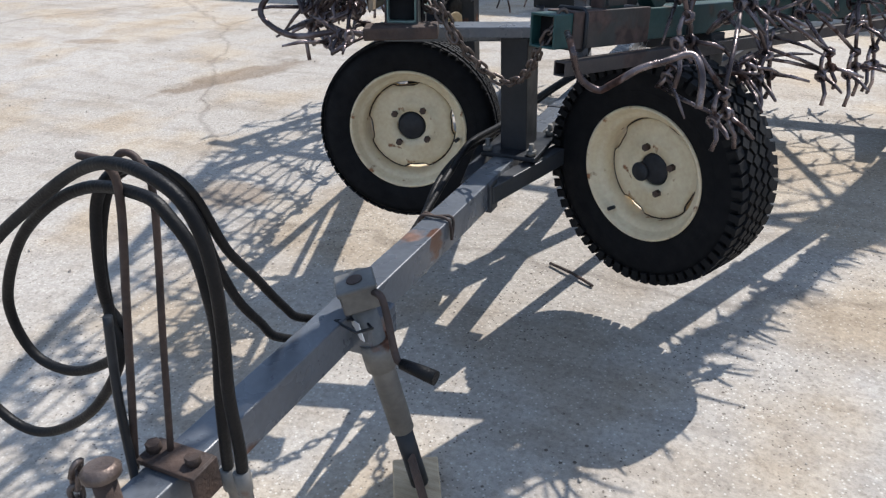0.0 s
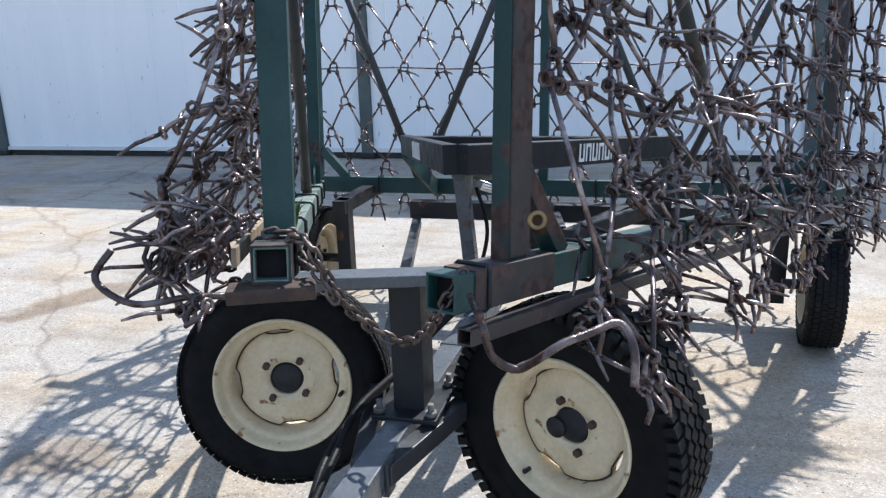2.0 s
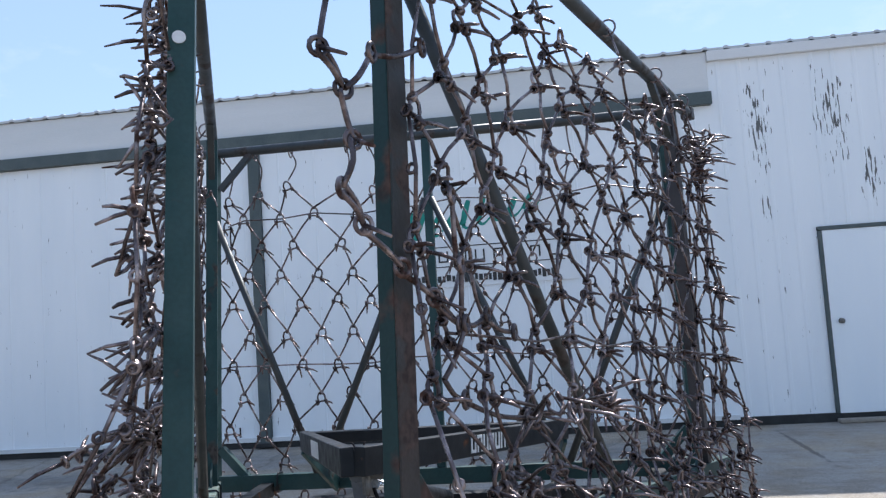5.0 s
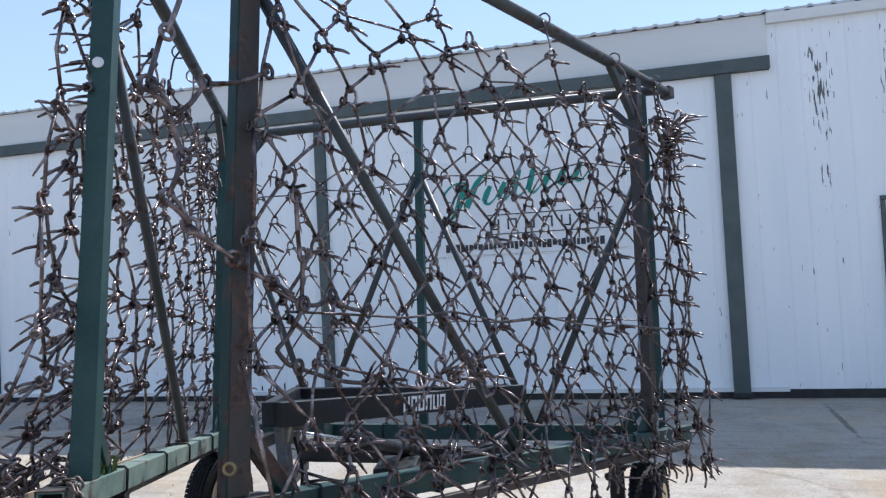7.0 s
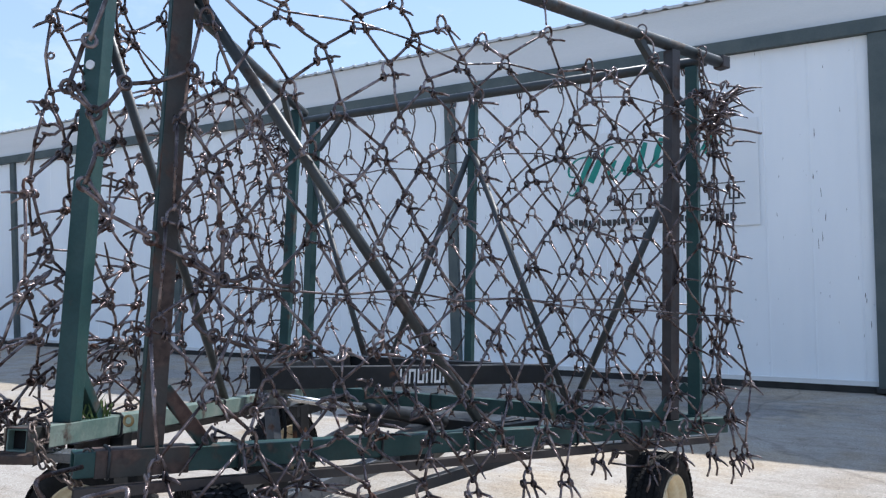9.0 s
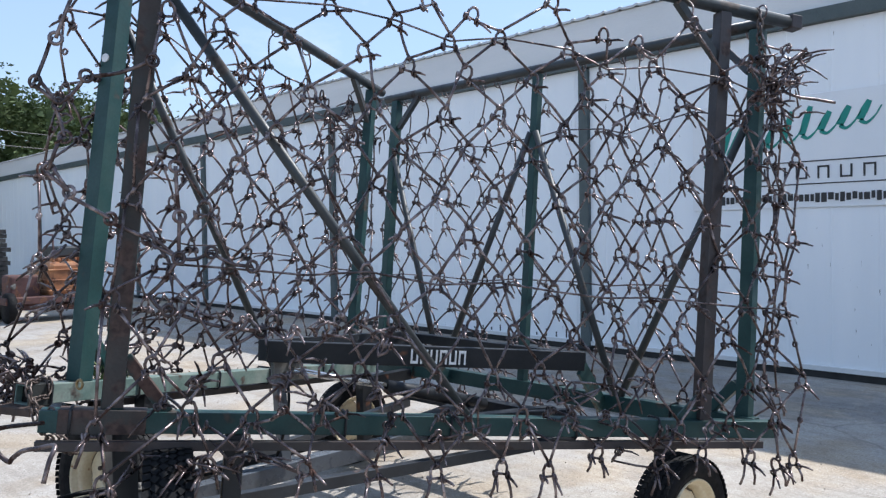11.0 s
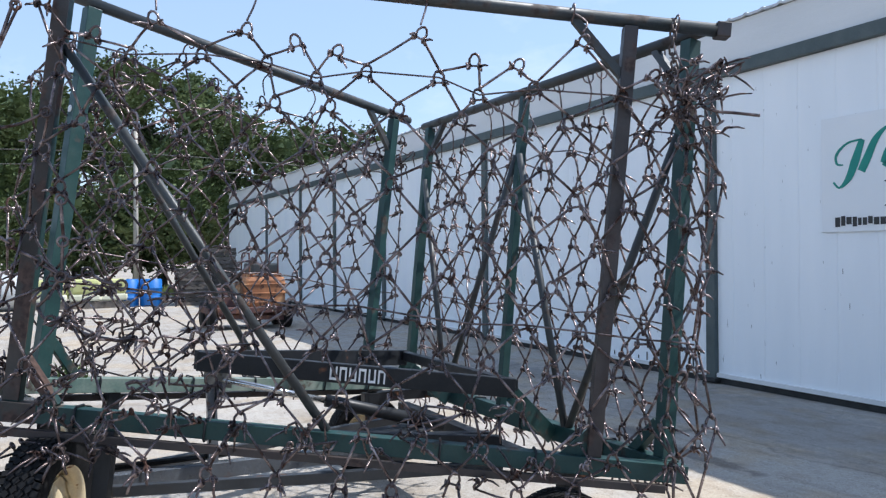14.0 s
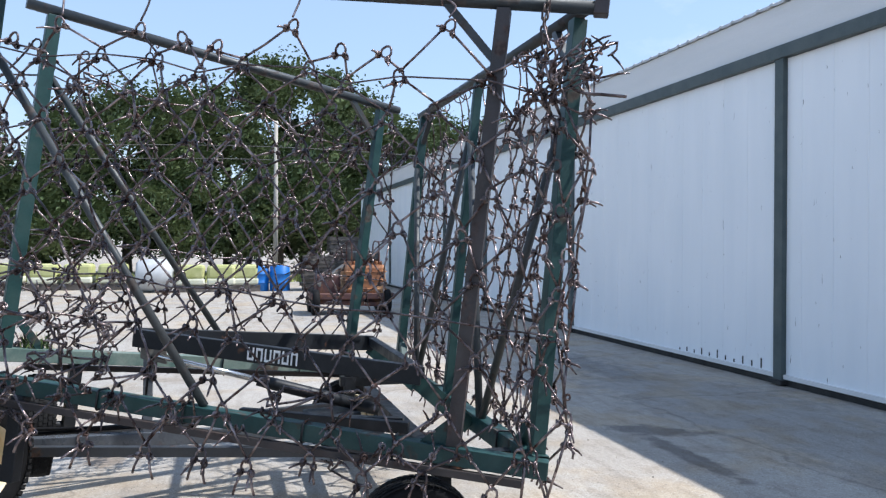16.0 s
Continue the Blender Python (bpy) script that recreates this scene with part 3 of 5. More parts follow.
for z in (2.30, 2.06):
    part("rule", sign_bar(2.29, z, 1.56, 0.012), SIGN_BLACK, sign)
for k in range(7):
    for d, dz, w, h in ((-0.05, 0, 0.02, 0.135), (0.05, 0, 0.02, 0.135), (0, 0.058 if k % 2 else -0.058, 0.08, 0.019)):
        part("letter_bar", sign_bar(1.62 + 0.222 * k + d, 2.18 + dz, w, h), SIGN_BLACK, sign)
random.seed(5)
x = 0.975
while x < 2.95:
    w = random.choice((0.035, 0.045, 0.055))
    part("letter_bar", sign_bar(x + w / 2, 1.912 + random.choice((0, 0, 0.012)), w, random.choice((0.075, 0.075, 0.10))), SIGN_BLACK, sign)
    x += w + 0.014
# sweeping green strokes: a tall swash first, then low slanted strokes with thin joins
def ribbon(ctrl, widths):
    """A flat stroke on the sign along a smooth line, of changing width."""
    line = curve([(x, SY - 0.004, z) for x, z in ctrl], 8)
    n = len(line)
    vs = []
    for i, q in enumerate(line):
        d = (line[min(n - 1, i + 1)] - line[max(0, i - 1)]).normalized()
        side = Vector((-d.z, 0, d.x))
        f = i / (n - 1) * (len(widths) - 1)
        k = min(int(f), len(widths) - 2)
        w = widths[k] + (widths[k + 1] - widths[k]) * (f - k)
        vs += [q + side * w / 2 - Vector((0, 0.002, 0)), q - side * w / 2 - Vector((0, 0.002, 0)), q + side * w / 2 + Vector((0, 0.002, 0)), q - side * w / 2 + Vector((0, 0.002, 0))]
    fs = [(0, 1, 3, 2), (4 * n - 4, 4 * n - 2, 4 * n - 1, 4 * n - 3)]
    for i in range(n - 1):
        j = 4 * i
        fs += [(j, j + 4, j + 5, j + 1), (j + 2, j + 3, j + 7, j + 6), (j, j + 2, j + 6, j + 4), (j + 1, j + 5, j + 7, j + 3)]
    return Geo().put(vs, fs)


part("script_stroke", ribbon([(0.96, 2.33), (1.03, 2.27), (1.13, 2.36), (1.20, 2.52), (1.28, 2.74)], (0.02, 0.02, 0.07, 0.095, 0.06)), SIGN_GREEN, sign)
part("script_stroke", ribbon([(1.28, 2.74), (1.12, 2.72), (1.00, 2.62), (1.00, 2.52), (1.07, 2.50)], (0.02, 0.022, 0.03, 0.022, 0.015)), SIGN_GREEN, sign)
part("script_stroke", ribbon([(1.27, 2.42), (1.34, 2.56), (1.42, 2.72), (1.52, 2.82), (1.58, 2.83)], (0.085, 0.085, 0.07, 0.03, 0.012)), SIGN_GREEN, sign)
for k in range(7):
    cx, cz, tall = 1.53 + 0.19 * k, 2.48 + 0.034 * k, 0.30 if k in (2, 3) else 0.19
    part("script_stroke", ribbon([(cx - 0.03, cz), (cx + 0.01, cz + tall * 0.5), (cx + 0.06, cz + tall)], (0.06, 0.075, 0.05)), SIGN_GREEN, sign)
    part("script_stroke", ribbon([(cx - 0.03, cz), (cx + 0.03, cz - 0.035), (cx + 0.11, cz + 0.03), (cx + 0.17, cz + 0.13)], (0.05, 0.03, 0.016, 0.014)), SIGN_GREEN, sign)

# ---- the folded harrow ----
UP = Vector((0.0, 0.1, 1.0))


class Panel:
    """The plane of one folded section: foot a, u along its beam, v up, n to its outside."""

    def __init__(self, a, b, out):
        self.a, b = Vector(a), Vector(b)
        self.u = (b - self.a).normalized()
        self.long = (b - self.a).length
        self.v = (UP - self.u * UP.dot(self.u)).normalized()
        self.n = self.u.cross(self.v) * out

    def at(self, u, v, n=0.0):
        return self.a + self.u * u + self.v * v + self.n * n


RIGHT = Panel((2.25, 2.2, 0.97), (3.68, 5.15, 0.62), 1)
LEFT = Panel((1.92, 2.3, 0.99), (0.82, 5.0, 0.62), -1)
BACK = Panel((0.66, 5.15, 0.615), (3.60, 5.15, 0.615), -1)
BEAM, TOP_V = 0.078, 2.01


def clamp(p, at_u, w=0.1, h=0.1):
    """A square bolt of round rod bent round the beam."""
    c = [p.at(at_u, b * h / 2, a * w / 2) for a, b in ((-1, -1), (1, -1), (1, 1), (-1, 1))]
    pts = []
    for i in range(4):
        for t in (0.12, 0.5, 0.88):
            pts.append(c[i].lerp(c[(i + 1) % 4], t))
    return Geo().tube(pts, 0.0055, 6, closed=True)


def gusset(p, u, v, size, way):
    """A small triangular plate in the corner of post and beam."""
    return Geo().plate([p.at(u, v), p.at(u + way * size, v), p.at(u, v + size)], 0.01, p.n)


TYRE_R, RIM_R = 0.320, 0.194


def tyre_geo(chunky):
    g = Geo()
    w = 0.086
    g.turn([(RIM_R - 0.004, -0.072), (0.215, -0.084), (0.245, -w), (0.275, -w - 0.002), (0.297, -w + 0.008), (0.308, -w + 0.022), (TYRE_R - 0.006, -0.055), (TYRE_R - 0.004, 0.0),
            (TYRE_R - 0.006, 0.055), (0.308, w - 0.022), (0.297, w - 0.008), (0.275, w + 0.002), (0.245, w), (0.215, 0.084), (RIM_R - 0.004, 0.072)], 72)
    g.turn([(0.232, -w + 0.006), (0.236, -w - 0.002), (0.240, -w + 0.003)], 72)
    return g


def tread_geo(chunky):
    """Blocks of tread round the tyre: coarse zigzag lugs, or fine close ribs."""
    g = Geo()
    n = 58 if chunky else 64
    rows = ((-0.080, 0.034, 0.2), (-0.050, 0.026, -0.65), (-0.017, 0.026, 0.65), (0.017, 0.026, -0.65), (0.050, 0.026, 0.65), (0.080, 0.034, -0.2)) if chunky else \
        ((-0.076, 0.022, 0.2), (-0.046, 0.024, -0.2), (-0.015, 0.022, 0.15), (0.015, 0.022, -0.15), (0.046, 0.024, 0.2), (0.076, 0.022, -0.2))
    high, fill = (0.0085, 0.72) if chunky else (0.005, 0.86)
    for k in range(n):
        for j, (y, w, skew) in enumerate(rows):
            a = 2 * math.pi * (k + 0.5 * (j % 2)) / n
            r = TYRE_R - (0.008 if abs(y) > 0.07 else 0.003)
            m = Matrix.Rotation(-a, 4, "Y") @ Matrix.Translation((r, y, 0)) @ Matrix.Rotation(skew, 4, "X")
            g.box((high, w, 2 * math.pi * TYRE_R / n * fill), m)
            if chunky and abs(y) > 0.07:
                m2 = Matrix.Rotation(-a, 4, "Y") @ Matrix.Translation((r - 0.014, y + math.copysign(0.013, y), 0))
                g.box((0.022, 0.008, 2 * math.pi * TYRE_R / n * 0.55), m2)
    return g


def rim_geo():
    g = Geo()
    g.turn([(0.1500, 0.030), (0.1500, 0.004), (0.1510, -0.016), (0.153, -0.032), (0.157, -0.043), (0.163, -0.052), (0.170, -0.054), (0.175, -0.059), (0.180, -0.070), (0.186, -0.080), (0.191, -0.084), (RIM_R + 0.001, -0.080), (RIM_R + 0.001, -0.070),
            (0.186, -0.060), (0.176, -0.045), (0.168, 0.0), (0.178, 0.040), (0.188, 0.054), (RIM_R, 0.057)], 72)
    return g


def flat(a):
    """How far the wheel disc is cut back at the angle a."""
    d = abs((a + 0.82) % (math.pi / 2) - math.pi / 4)
    return 0.0135 * max(0.0, 1 - (d / 0.30) ** 4)


def seam_geo():
    """The dark seam round the edge of the wheel disc."""
    pts = []
    for i in range(96):
        a = 2 * math.pi * i / 96
        r = 0.1482 - flat(a)
        pts.append((r * math.cos(a), -0.0075, r * math.sin(a)))
    return Geo().tube(pts, 0.0024, 5, closed=True)


def rim_disc_geo():
    """The dished wheel centre, with four flats that leave slots to the rim."""
    g = Geo()
    seg = 96
    prof = ((0.1490, 0.010), (0.1490, -0.006), (0.141, -0.014), (0.115, -0.016), (0.094, -0.013), (0.082, -0.020), (0.050, -0.020), (0.048, -0.012))
    vs = []
    for i in range(seg):
        a = 2 * math.pi * i / seg
        cut = flat(a)
        for k, (r, y) in enumerate(prof):
            rr = r - cut if k < 3 else r
            vs.append((rr * math.cos(a), y, rr * math.sin(a)))
    n = len(prof)
    fs = [(i * n + j, i * n + j + 1, ((i + 1) % seg) * n + j + 1, ((i + 1) % seg) * n + j) for i in range(seg) for j in range(n - 1)]
    g.put(vs, fs, True)
    vs2 = [(x, y + 0.006, z) for x, y, z in vs]
    g.put(vs2, [tuple(reversed(q)) for q in fs], True)
    return g


def nut_geo():
    g = Geo()
    n = 6
    vs = [(0.011 * math.cos(i * math.pi / 3), y, 0.011 * math.sin(i * math.pi / 3)) for y in (0.0, -0.016) for i in range(n)]
    g.put(vs, [tuple(range(n)), tuple(reversed(range(n, 2 * n)))] + [(i, n + i, n + (i + 1) % n, (i + 1) % n) for i in range(n)])
    return g


def fitted(g, by, tall):
    """Bring a tyre to its width, counted from the outer face, and to its height above the rim."""
    out = []
    for x, y, z in g.v:
        r = math.hypot(x, z)
        k = (RIM_R + (r - RIM_R) * tall) / r
        out.append((x * k, -0.083 + (y + 0.083) * by, z * k))
    g.v = out
    return g


WHEEL = {"rim": rim_geo().mesh("rim", CREAM), "seam": seam_geo().mesh("disc_seam", RUST), "disc": rim_disc_geo().mesh("wheel_disc", CREAM), "nut": nut_geo().mesh("lug_nut", RUST),
         "hub": Geo().turn([(0.0, -0.018), (0.036, -0.017), (0.044, -0.014), (0.0475, -0.008), (0.0475, 0.07), (0.0, 0.07)], 28).mesh("hub", HUBCAP),
         "lobe": Geo().turn([(0.0, -0.026), (0.024, -0.026), (0.028, -0.022), (0.028, 0.0), (0.0, 0.0)], 20).mesh("hub_lobe", HUBCAP),
         "valve": Geo().tube([(0.166, -0.058, 0.0), (0.162, -0.085, 0.0)], 0.006, 8).mesh("valve", BLACK)}
for chunky in (0, 1):
    WHEEL["tyre", chunky] = fitted(tyre_geo(chunky), *((0.86, 1.05) if chunky else (0.80, 0.82))).mesh("tyre", RUBBER)
    WHEEL["tread", chunky] = fitted(tread_geo(chunky), *((0.86, 1.05) if chunky else (0.80, 0.82))).mesh("tread", RUBBER_DUSTY)


def wheel(parent, centre, axis, chunky, spin, label, size=1.0, wide=1.0, valve=-0.3):
    """A cream wheel whose outer face looks along axis."""
    axis = Vector(axis).normalized()
    back = -axis
    side = back.cross(Vector((0, 0, 1))).normalized()
    m = Matrix((side, back, side.cross(back))).transposed().to_4x4()
    m.translation = centre
    m = m @ Matrix.Rotation(spin, 4, "Y") @ Matrix.Diagonal((size, size * wide, size, 1.0))
    w = part("wheel", WHEEL["rim"], None, parent, label, m=m)
    part("tyre", WHEEL["tyre", chunky], None, w, "black rubber tyre with coarse zigzag lugs" if chunky else "black road tyre with worn tread")
    part("tread", WHEEL["tread", chunky], None, w)
    part("wheel_disc", WHEEL["disc"], None, w)
    part("hub", WHEEL["hub"], None, w, "black hub cap")
    part("disc_seam", WHEEL["seam"], None, w)
    part("valve", WHEEL["valve"], None, w, m=Matrix.Rotation(-valve, 4, "Y"))
    for k in range(4):
        a = math.pi / 4 + k * math.pi / 2
        if chunky and k == 2:
            part("hub_lobe", WHEEL["lobe"], None, w, m=Matrix.Translation((0.046 * math.cos(a), 0.0, 0.046 * math.sin(a))))
        else:
            part("lug_nut", WHEEL["nut"], None, w, m=Matrix.Translation((0.068 * math.cos(a), -0.018, 0.068 * math.sin(a))))
    return w


def wing(p, post_mat, post_w, label, front_post_u, rear_u, diag_u, chunky, hub, spin, lower_u, tail, rear_mat, axis, start, beam_mat, valve):
    """A folded wing: beam, two posts, top tube, brace, lower rod, clamps and its own wheel."""
    t = thing("harrow_wing", p.at(0, -0.04), label, "harrow wing", "folded harrow sections")
    part("beam", Geo().square_tube(p.at(start, 0), p.at(p.long, 0), BEAM, BEAM, p.v, 0.006), beam_mat, t, "dark green square tube, worn to rust at the open end", bevel=0.004)
    part("front_post", Geo().square_tube(p.at(front_post_u, 0.04), p.at(front_post_u, TOP_V - 0.03), post_w, 0.074, p.u, 0.005), post_mat, t, bevel=0.004)
    part("rear_post", Geo().square_tube(p.at(rear_u, 0.04), p.at(rear_u, TOP_V - 0.03), 0.062, 0.062, p.u), rear_mat, t, bevel=0.004)
    part("top_tube", Geo().tube([p.at(front_post_u - 0.15, TOP_V), p.at(rear_u + tail, TOP_V)], 0.031, 14), TUBE, t, "weathered round pipe")
    part("brace", Geo().tube([p.at(front_post_u + 0.03, 1.62), p.at(diag_u, 0.04)], 0.021, 10), TUBE, t)
    part("corner_brace", Geo().bar(p.at(rear_u - 0.26, TOP_V - 0.02), p.at(rear_u - 0.01, TOP_V - 0.27), 0.035, 0.035, p.n), TUBE, t)
    part("gusset", Geo().bar(p.at(front_post_u + 0.03, 0.23), p.at(front_post_u + 0.19, 0.035), 0.045, 0.05, p.n), post_mat, t, bevel=0.003)
    part("gusset", gusset(p, rear_u - 0.03, 0.04, 0.12, -1), GREEN, t)
    part("lower_rod", Geo().square_tube(p.at(lower_u, -0.078, 0.062), p.at(p.long - 0.1, -0.066, 0.04), 0.036, 0.034, p.v, 0.004), BROWN, t, "dark brown lower rail for the mat", bevel=0.003)
    # dark block inside the open beam end, added as the hollow's shade
    part("end_plug", Geo().bar(p.at(start + 0.030, 0), p.at(start + 0.050, 0), BEAM - 0.013, BEAM - 0.013, p.v), RUBBER, t)
    for u in (start + 0.10, 0.62, 1.18, 1.62, 2.2, 2.62):
        part("clamp", clamp(p, u, 0.094, 0.094), BLACK, t)
    # wheel on its hanging leg
    axis = Vector(axis).normalized()
    c = Vector(hub)
    reach = 0.19 if chunky else 0.14
    leg_u = (c - p.a).dot(p.u) + reach
    foot = c + p.u * reach
    top = p.at(leg_u, -0.04, (foot - p.a).dot(p.n) * 0.6)
    part("wheel_leg", Geo().bar(top, foot - Vector((0, 0, 0.05)), 0.06, 0.07, p.u), BLACK, t, bevel=0.004)
    part("axle", Geo().tube([c, c + p.u * (reach + 0.04)], 0.022, 14), BLACK, t)
    wheel(t, c, axis, chunky, spin, "cream steel wheel hanging clear of the ground", 0.995 if chunky else 1.005, valve=valve)
    return t


wr = wing(RIGHT, GREEN_WORN, 0.046, "folded harrow wing of dark green tube, its post rusted brown", 0.33, 2.88, 1.70, 1, (2.529, 2.653, 0.511), 0.40, 0.10, 0.42, BROWN, (-0.437, -0.900, 0.015), 0.10, GREEN, 4.5)
wl = wing(LEFT, GREEN, 0.074, "folded harrow wing of dark green tube with a notched tan bar", 0.32, 2.62, 1.72, 0, (1.692, 2.773, 0.509), -0.12, 0.45, 0.16, GREEN, (0.258, -0.963, 0.073), 0.05, GREEN_FADED, -0.3)
part("beam_sleeve", Geo().square_tube(LEFT.at(0.046, 0), LEFT.at(0.15, 0), BEAM + 0.008, BEAM + 0.008, LEFT.v, 0.004), GREEN_RUSTY, wl, "rust-brown band round the open beam end", bevel=0.003)
part("end_cap", Geo().bar(RIGHT.at(3.27, TOP_V), RIGHT.at(3.335, TOP_V), 0.068, 0.070, RIGHT.v), BROWN, wr, "square dark cap on the pipe end", bevel=0.006)
part("post_face", Geo().bar(RIGHT.at(0.332, 0.05, 0.026), RIGHT.at(0.332, TOP_V - 0.05, 0.026), 0.006, 0.07, RIGHT.u), GREEN_RUSTY, wr, "rust-brown outer face of the post")
part("post_sleeve", Geo().square_tube(RIGHT.at(0.16, 0), RIGHT.at(0.45, 0), BEAM + 0.008, BEAM + 0.008, RIGHT.v, 0.004), GREEN_RUSTY, wr, "rust-brown sleeve round the beam", bevel=0.003)
# bare notched flat bar on the outside of the left beam, and the shoe that carries the beam
g = Geo().bar(LEFT.at(0.10, 0.01, 0.085), LEFT.at(1.5, 0.01, 0.085), 0.012, 0.045, LEFT.v)
for k in range(14):
    g.bar(LEFT.at(0.2 + 0.1 * k, 0.03, 0.086), LEFT.at(0.2 + 0.1 * k, 0.040, 0.095), 0.005, 0.004, LEFT.u)
part("notched_bar", g, TAN, wl, "dry tan bare flat bar with notches", bevel=0.002)
part("beam_shoe", Geo().box((0.19, 0.07, 0.032), Matrix.Translation(LEFT.at(0.05, -0.058)) @ Matrix.Rotation(0.39, 4, "Z")), RUST, wl, bevel=0.004)

# small white disc on the front face of the left post
v = (Vector((1.825, 2.75, 2.373)) - LEFT.a).dot(LEFT.v)
part("bolt_cap", Geo().tube([LEFT.at(0.278, v, 0.006), LEFT.at(0.285, v, 0.006)], 0.019, 20), WHITE_MARK, wl, "round white disc on the post")
# the middle section across the back
bk = thing("harrow_section", BACK.at(BACK.long / 2, -0.04), "middle harrow section standing upright, dark green tube frame", "harrow section", "folded harrow sections")
P = BACK
part("beam", Geo().square_tube(P.at(0.0, 0), P.at(P.long, 0), 0.08, 0.09, P.v, 0.006), GREEN, bk, bevel=0.004)
part("top_tube", Geo().tube([P.at(-0.02, TOP_V + 0.02), P.at(P.long + 0.02, TOP_V + 0.02)], 0.030, 14), TUBE, bk, "weathered round pipe")
for u, w in ((0.10, 0.062), (1.46, 0.05), (2.88, 0.066)):
    part("post", Geo().square_tube(P.at(u, 0.045), P.at(u, TOP_V - 0.01), w, w, P.u), GREEN, bk, bevel=0.004)
for u0, v0, u1 in ((0.12, 1.58, 0.735), (1.44, 1.62, 0.765), (1.48, 1.62, 2.15), (2.86, 1.55, 2.18)):
    part("brace", Geo().tube([P.at(u0, v0, -0.02), P.at(u1, 0.04, -0.02)], 0.021, 10), TUBE, bk)
for u, way in ((0.14, 1), (2.84, -1)):
    part("gusset", Geo().bar(P.at(u, 0.2), P.at(u + 0.16 * way, 0.03), 0.05, 0.05, P.n), GREEN, bk, bevel=0.003)
    part("corner_brace", Geo().bar(P.at(u, TOP_V - 0.22), P.at(u + 0.2 * way, TOP_V), 0.035, 0.035, P.n), TUBE, bk)
for u in (0.5, 1.2, 1.75, 2.5):
    part("clamp", clamp(P, u, 0.094, 0.104), BLACK, bk)
for x, y, lx, ly in ((0.93, 4.72, 1.10, 4.70), (3.44, 4.62, 3.31, 4.78)):
    part("wheel_leg", Geo().bar((lx, ly, 0.62), (lx, ly, 0.14), 0.075, 0.08, (0, 1, 0)), BLACK, bk, bevel=0.005)
    s = 1 if x > 2 else -1
    part("axle", Geo().tube([(lx, y, 0.282), (x, y, 0.282)], 0.024, 14), BLACK, bk)
    part("axle_arm", Geo().bar((lx, 5.16, 0.585), (lx, ly - 0.07, 0.585), 0.07, 0.07), BLACK, bk)
    wheel(bk, (x + 0.02 * s, y, 0.283), (0.995, -0.08 if s > 0 else 0.0, 0.0), 0, 0.5, "cream steel wheel standing on the concrete", 0.958, 1.15 if s > 0 else 1.0)


# ---- the tow cart: tongue, arms, rest and name boards ----
cart = thing("tow_cart", (2.1, 2.4, 0.45), "grey steel tongue and forked arms of the tow cart", "tow cart")
part("tongue", Geo().square_tube((2.060, 0.75, 0.491), (2.160, 4.74, 0.491), 0.066, 0.078, (0, 0, 1), 0.006), TONGUE, cart, "grey square tube, scratched and rust-streaked", bevel=0.006)
for x1 in (1.50, 2.80):
    part("fork_arm", Geo().square_tube((2.098 + (0.028 if x1 > 2 else -0.028), 2.36, 0.492), (x1, 4.74, 0.50), 0.044, 0.052, (0, 0, 1), 0.005), DARK_GREY, cart, bevel=0.004)
part("fork_wrap", Geo().box((0.088, 0.05, 0.086), Matrix.Translation((2.100, 2.37, 0.486)) @ Matrix.Rotation(-0.025, 4, "Z")), DARK_GREY, cart, "dark welded sleeve where the arms leave the tongue", bevel=0.004)
part("weld_seam", Geo().square_tube((2.1165, 3.04, 0.485), (2.1168, 3.052, 0.485), 0.073, 0.095, (0, 0, 1), 0.003), DARK_GREY, cart)
part("cross_tube", Geo().square_tube((1.46, 4.78, 0.56), (2.96, 4.78, 0.56), 0.075, 0.09, (0, 0, 1), 0.006), BLACK, cart, bevel=0.005)
part("rest_post", Geo().square_tube((2.118, 2.64, 0.535), (2.118, 2.64, 0.868), 0.08, 0.10, (0, 1, 0), 0.006), BLACK, cart, "black upright that carries the rest", bevel=0.005)
part("base_plate", Geo().box((0.17, 0.22, 0.014), Matrix.Translation((2.118, 2.65, 0.533))), BLACK, cart, bevel=0.003)
g = Geo().bar((1.74, 2.50, 0.885), (2.46, 2.70, 0.885), 0.075, 0.03)
g.bar((1.74, 2.535, 0.87), (2.46, 2.735, 0.87), 0.008, 0.05)
part("rest_bar", g, GREY, cart, "grey cross bar under the wing beams", bevel=0.003)
for x, y in ((2.05, 2.56), (2.185, 2.56), (2.05, 2.74), (2.185, 2.74)):
    g = Geo().tube([(x, y, 0.53), (x, y, 0.575)], 0.008, 8)
    g.tube([(x, y, 0.541), (x, y, 0.555)], 0.016, 6)
    part("bolt", g, GALV, cart, "bright bolt and nut")
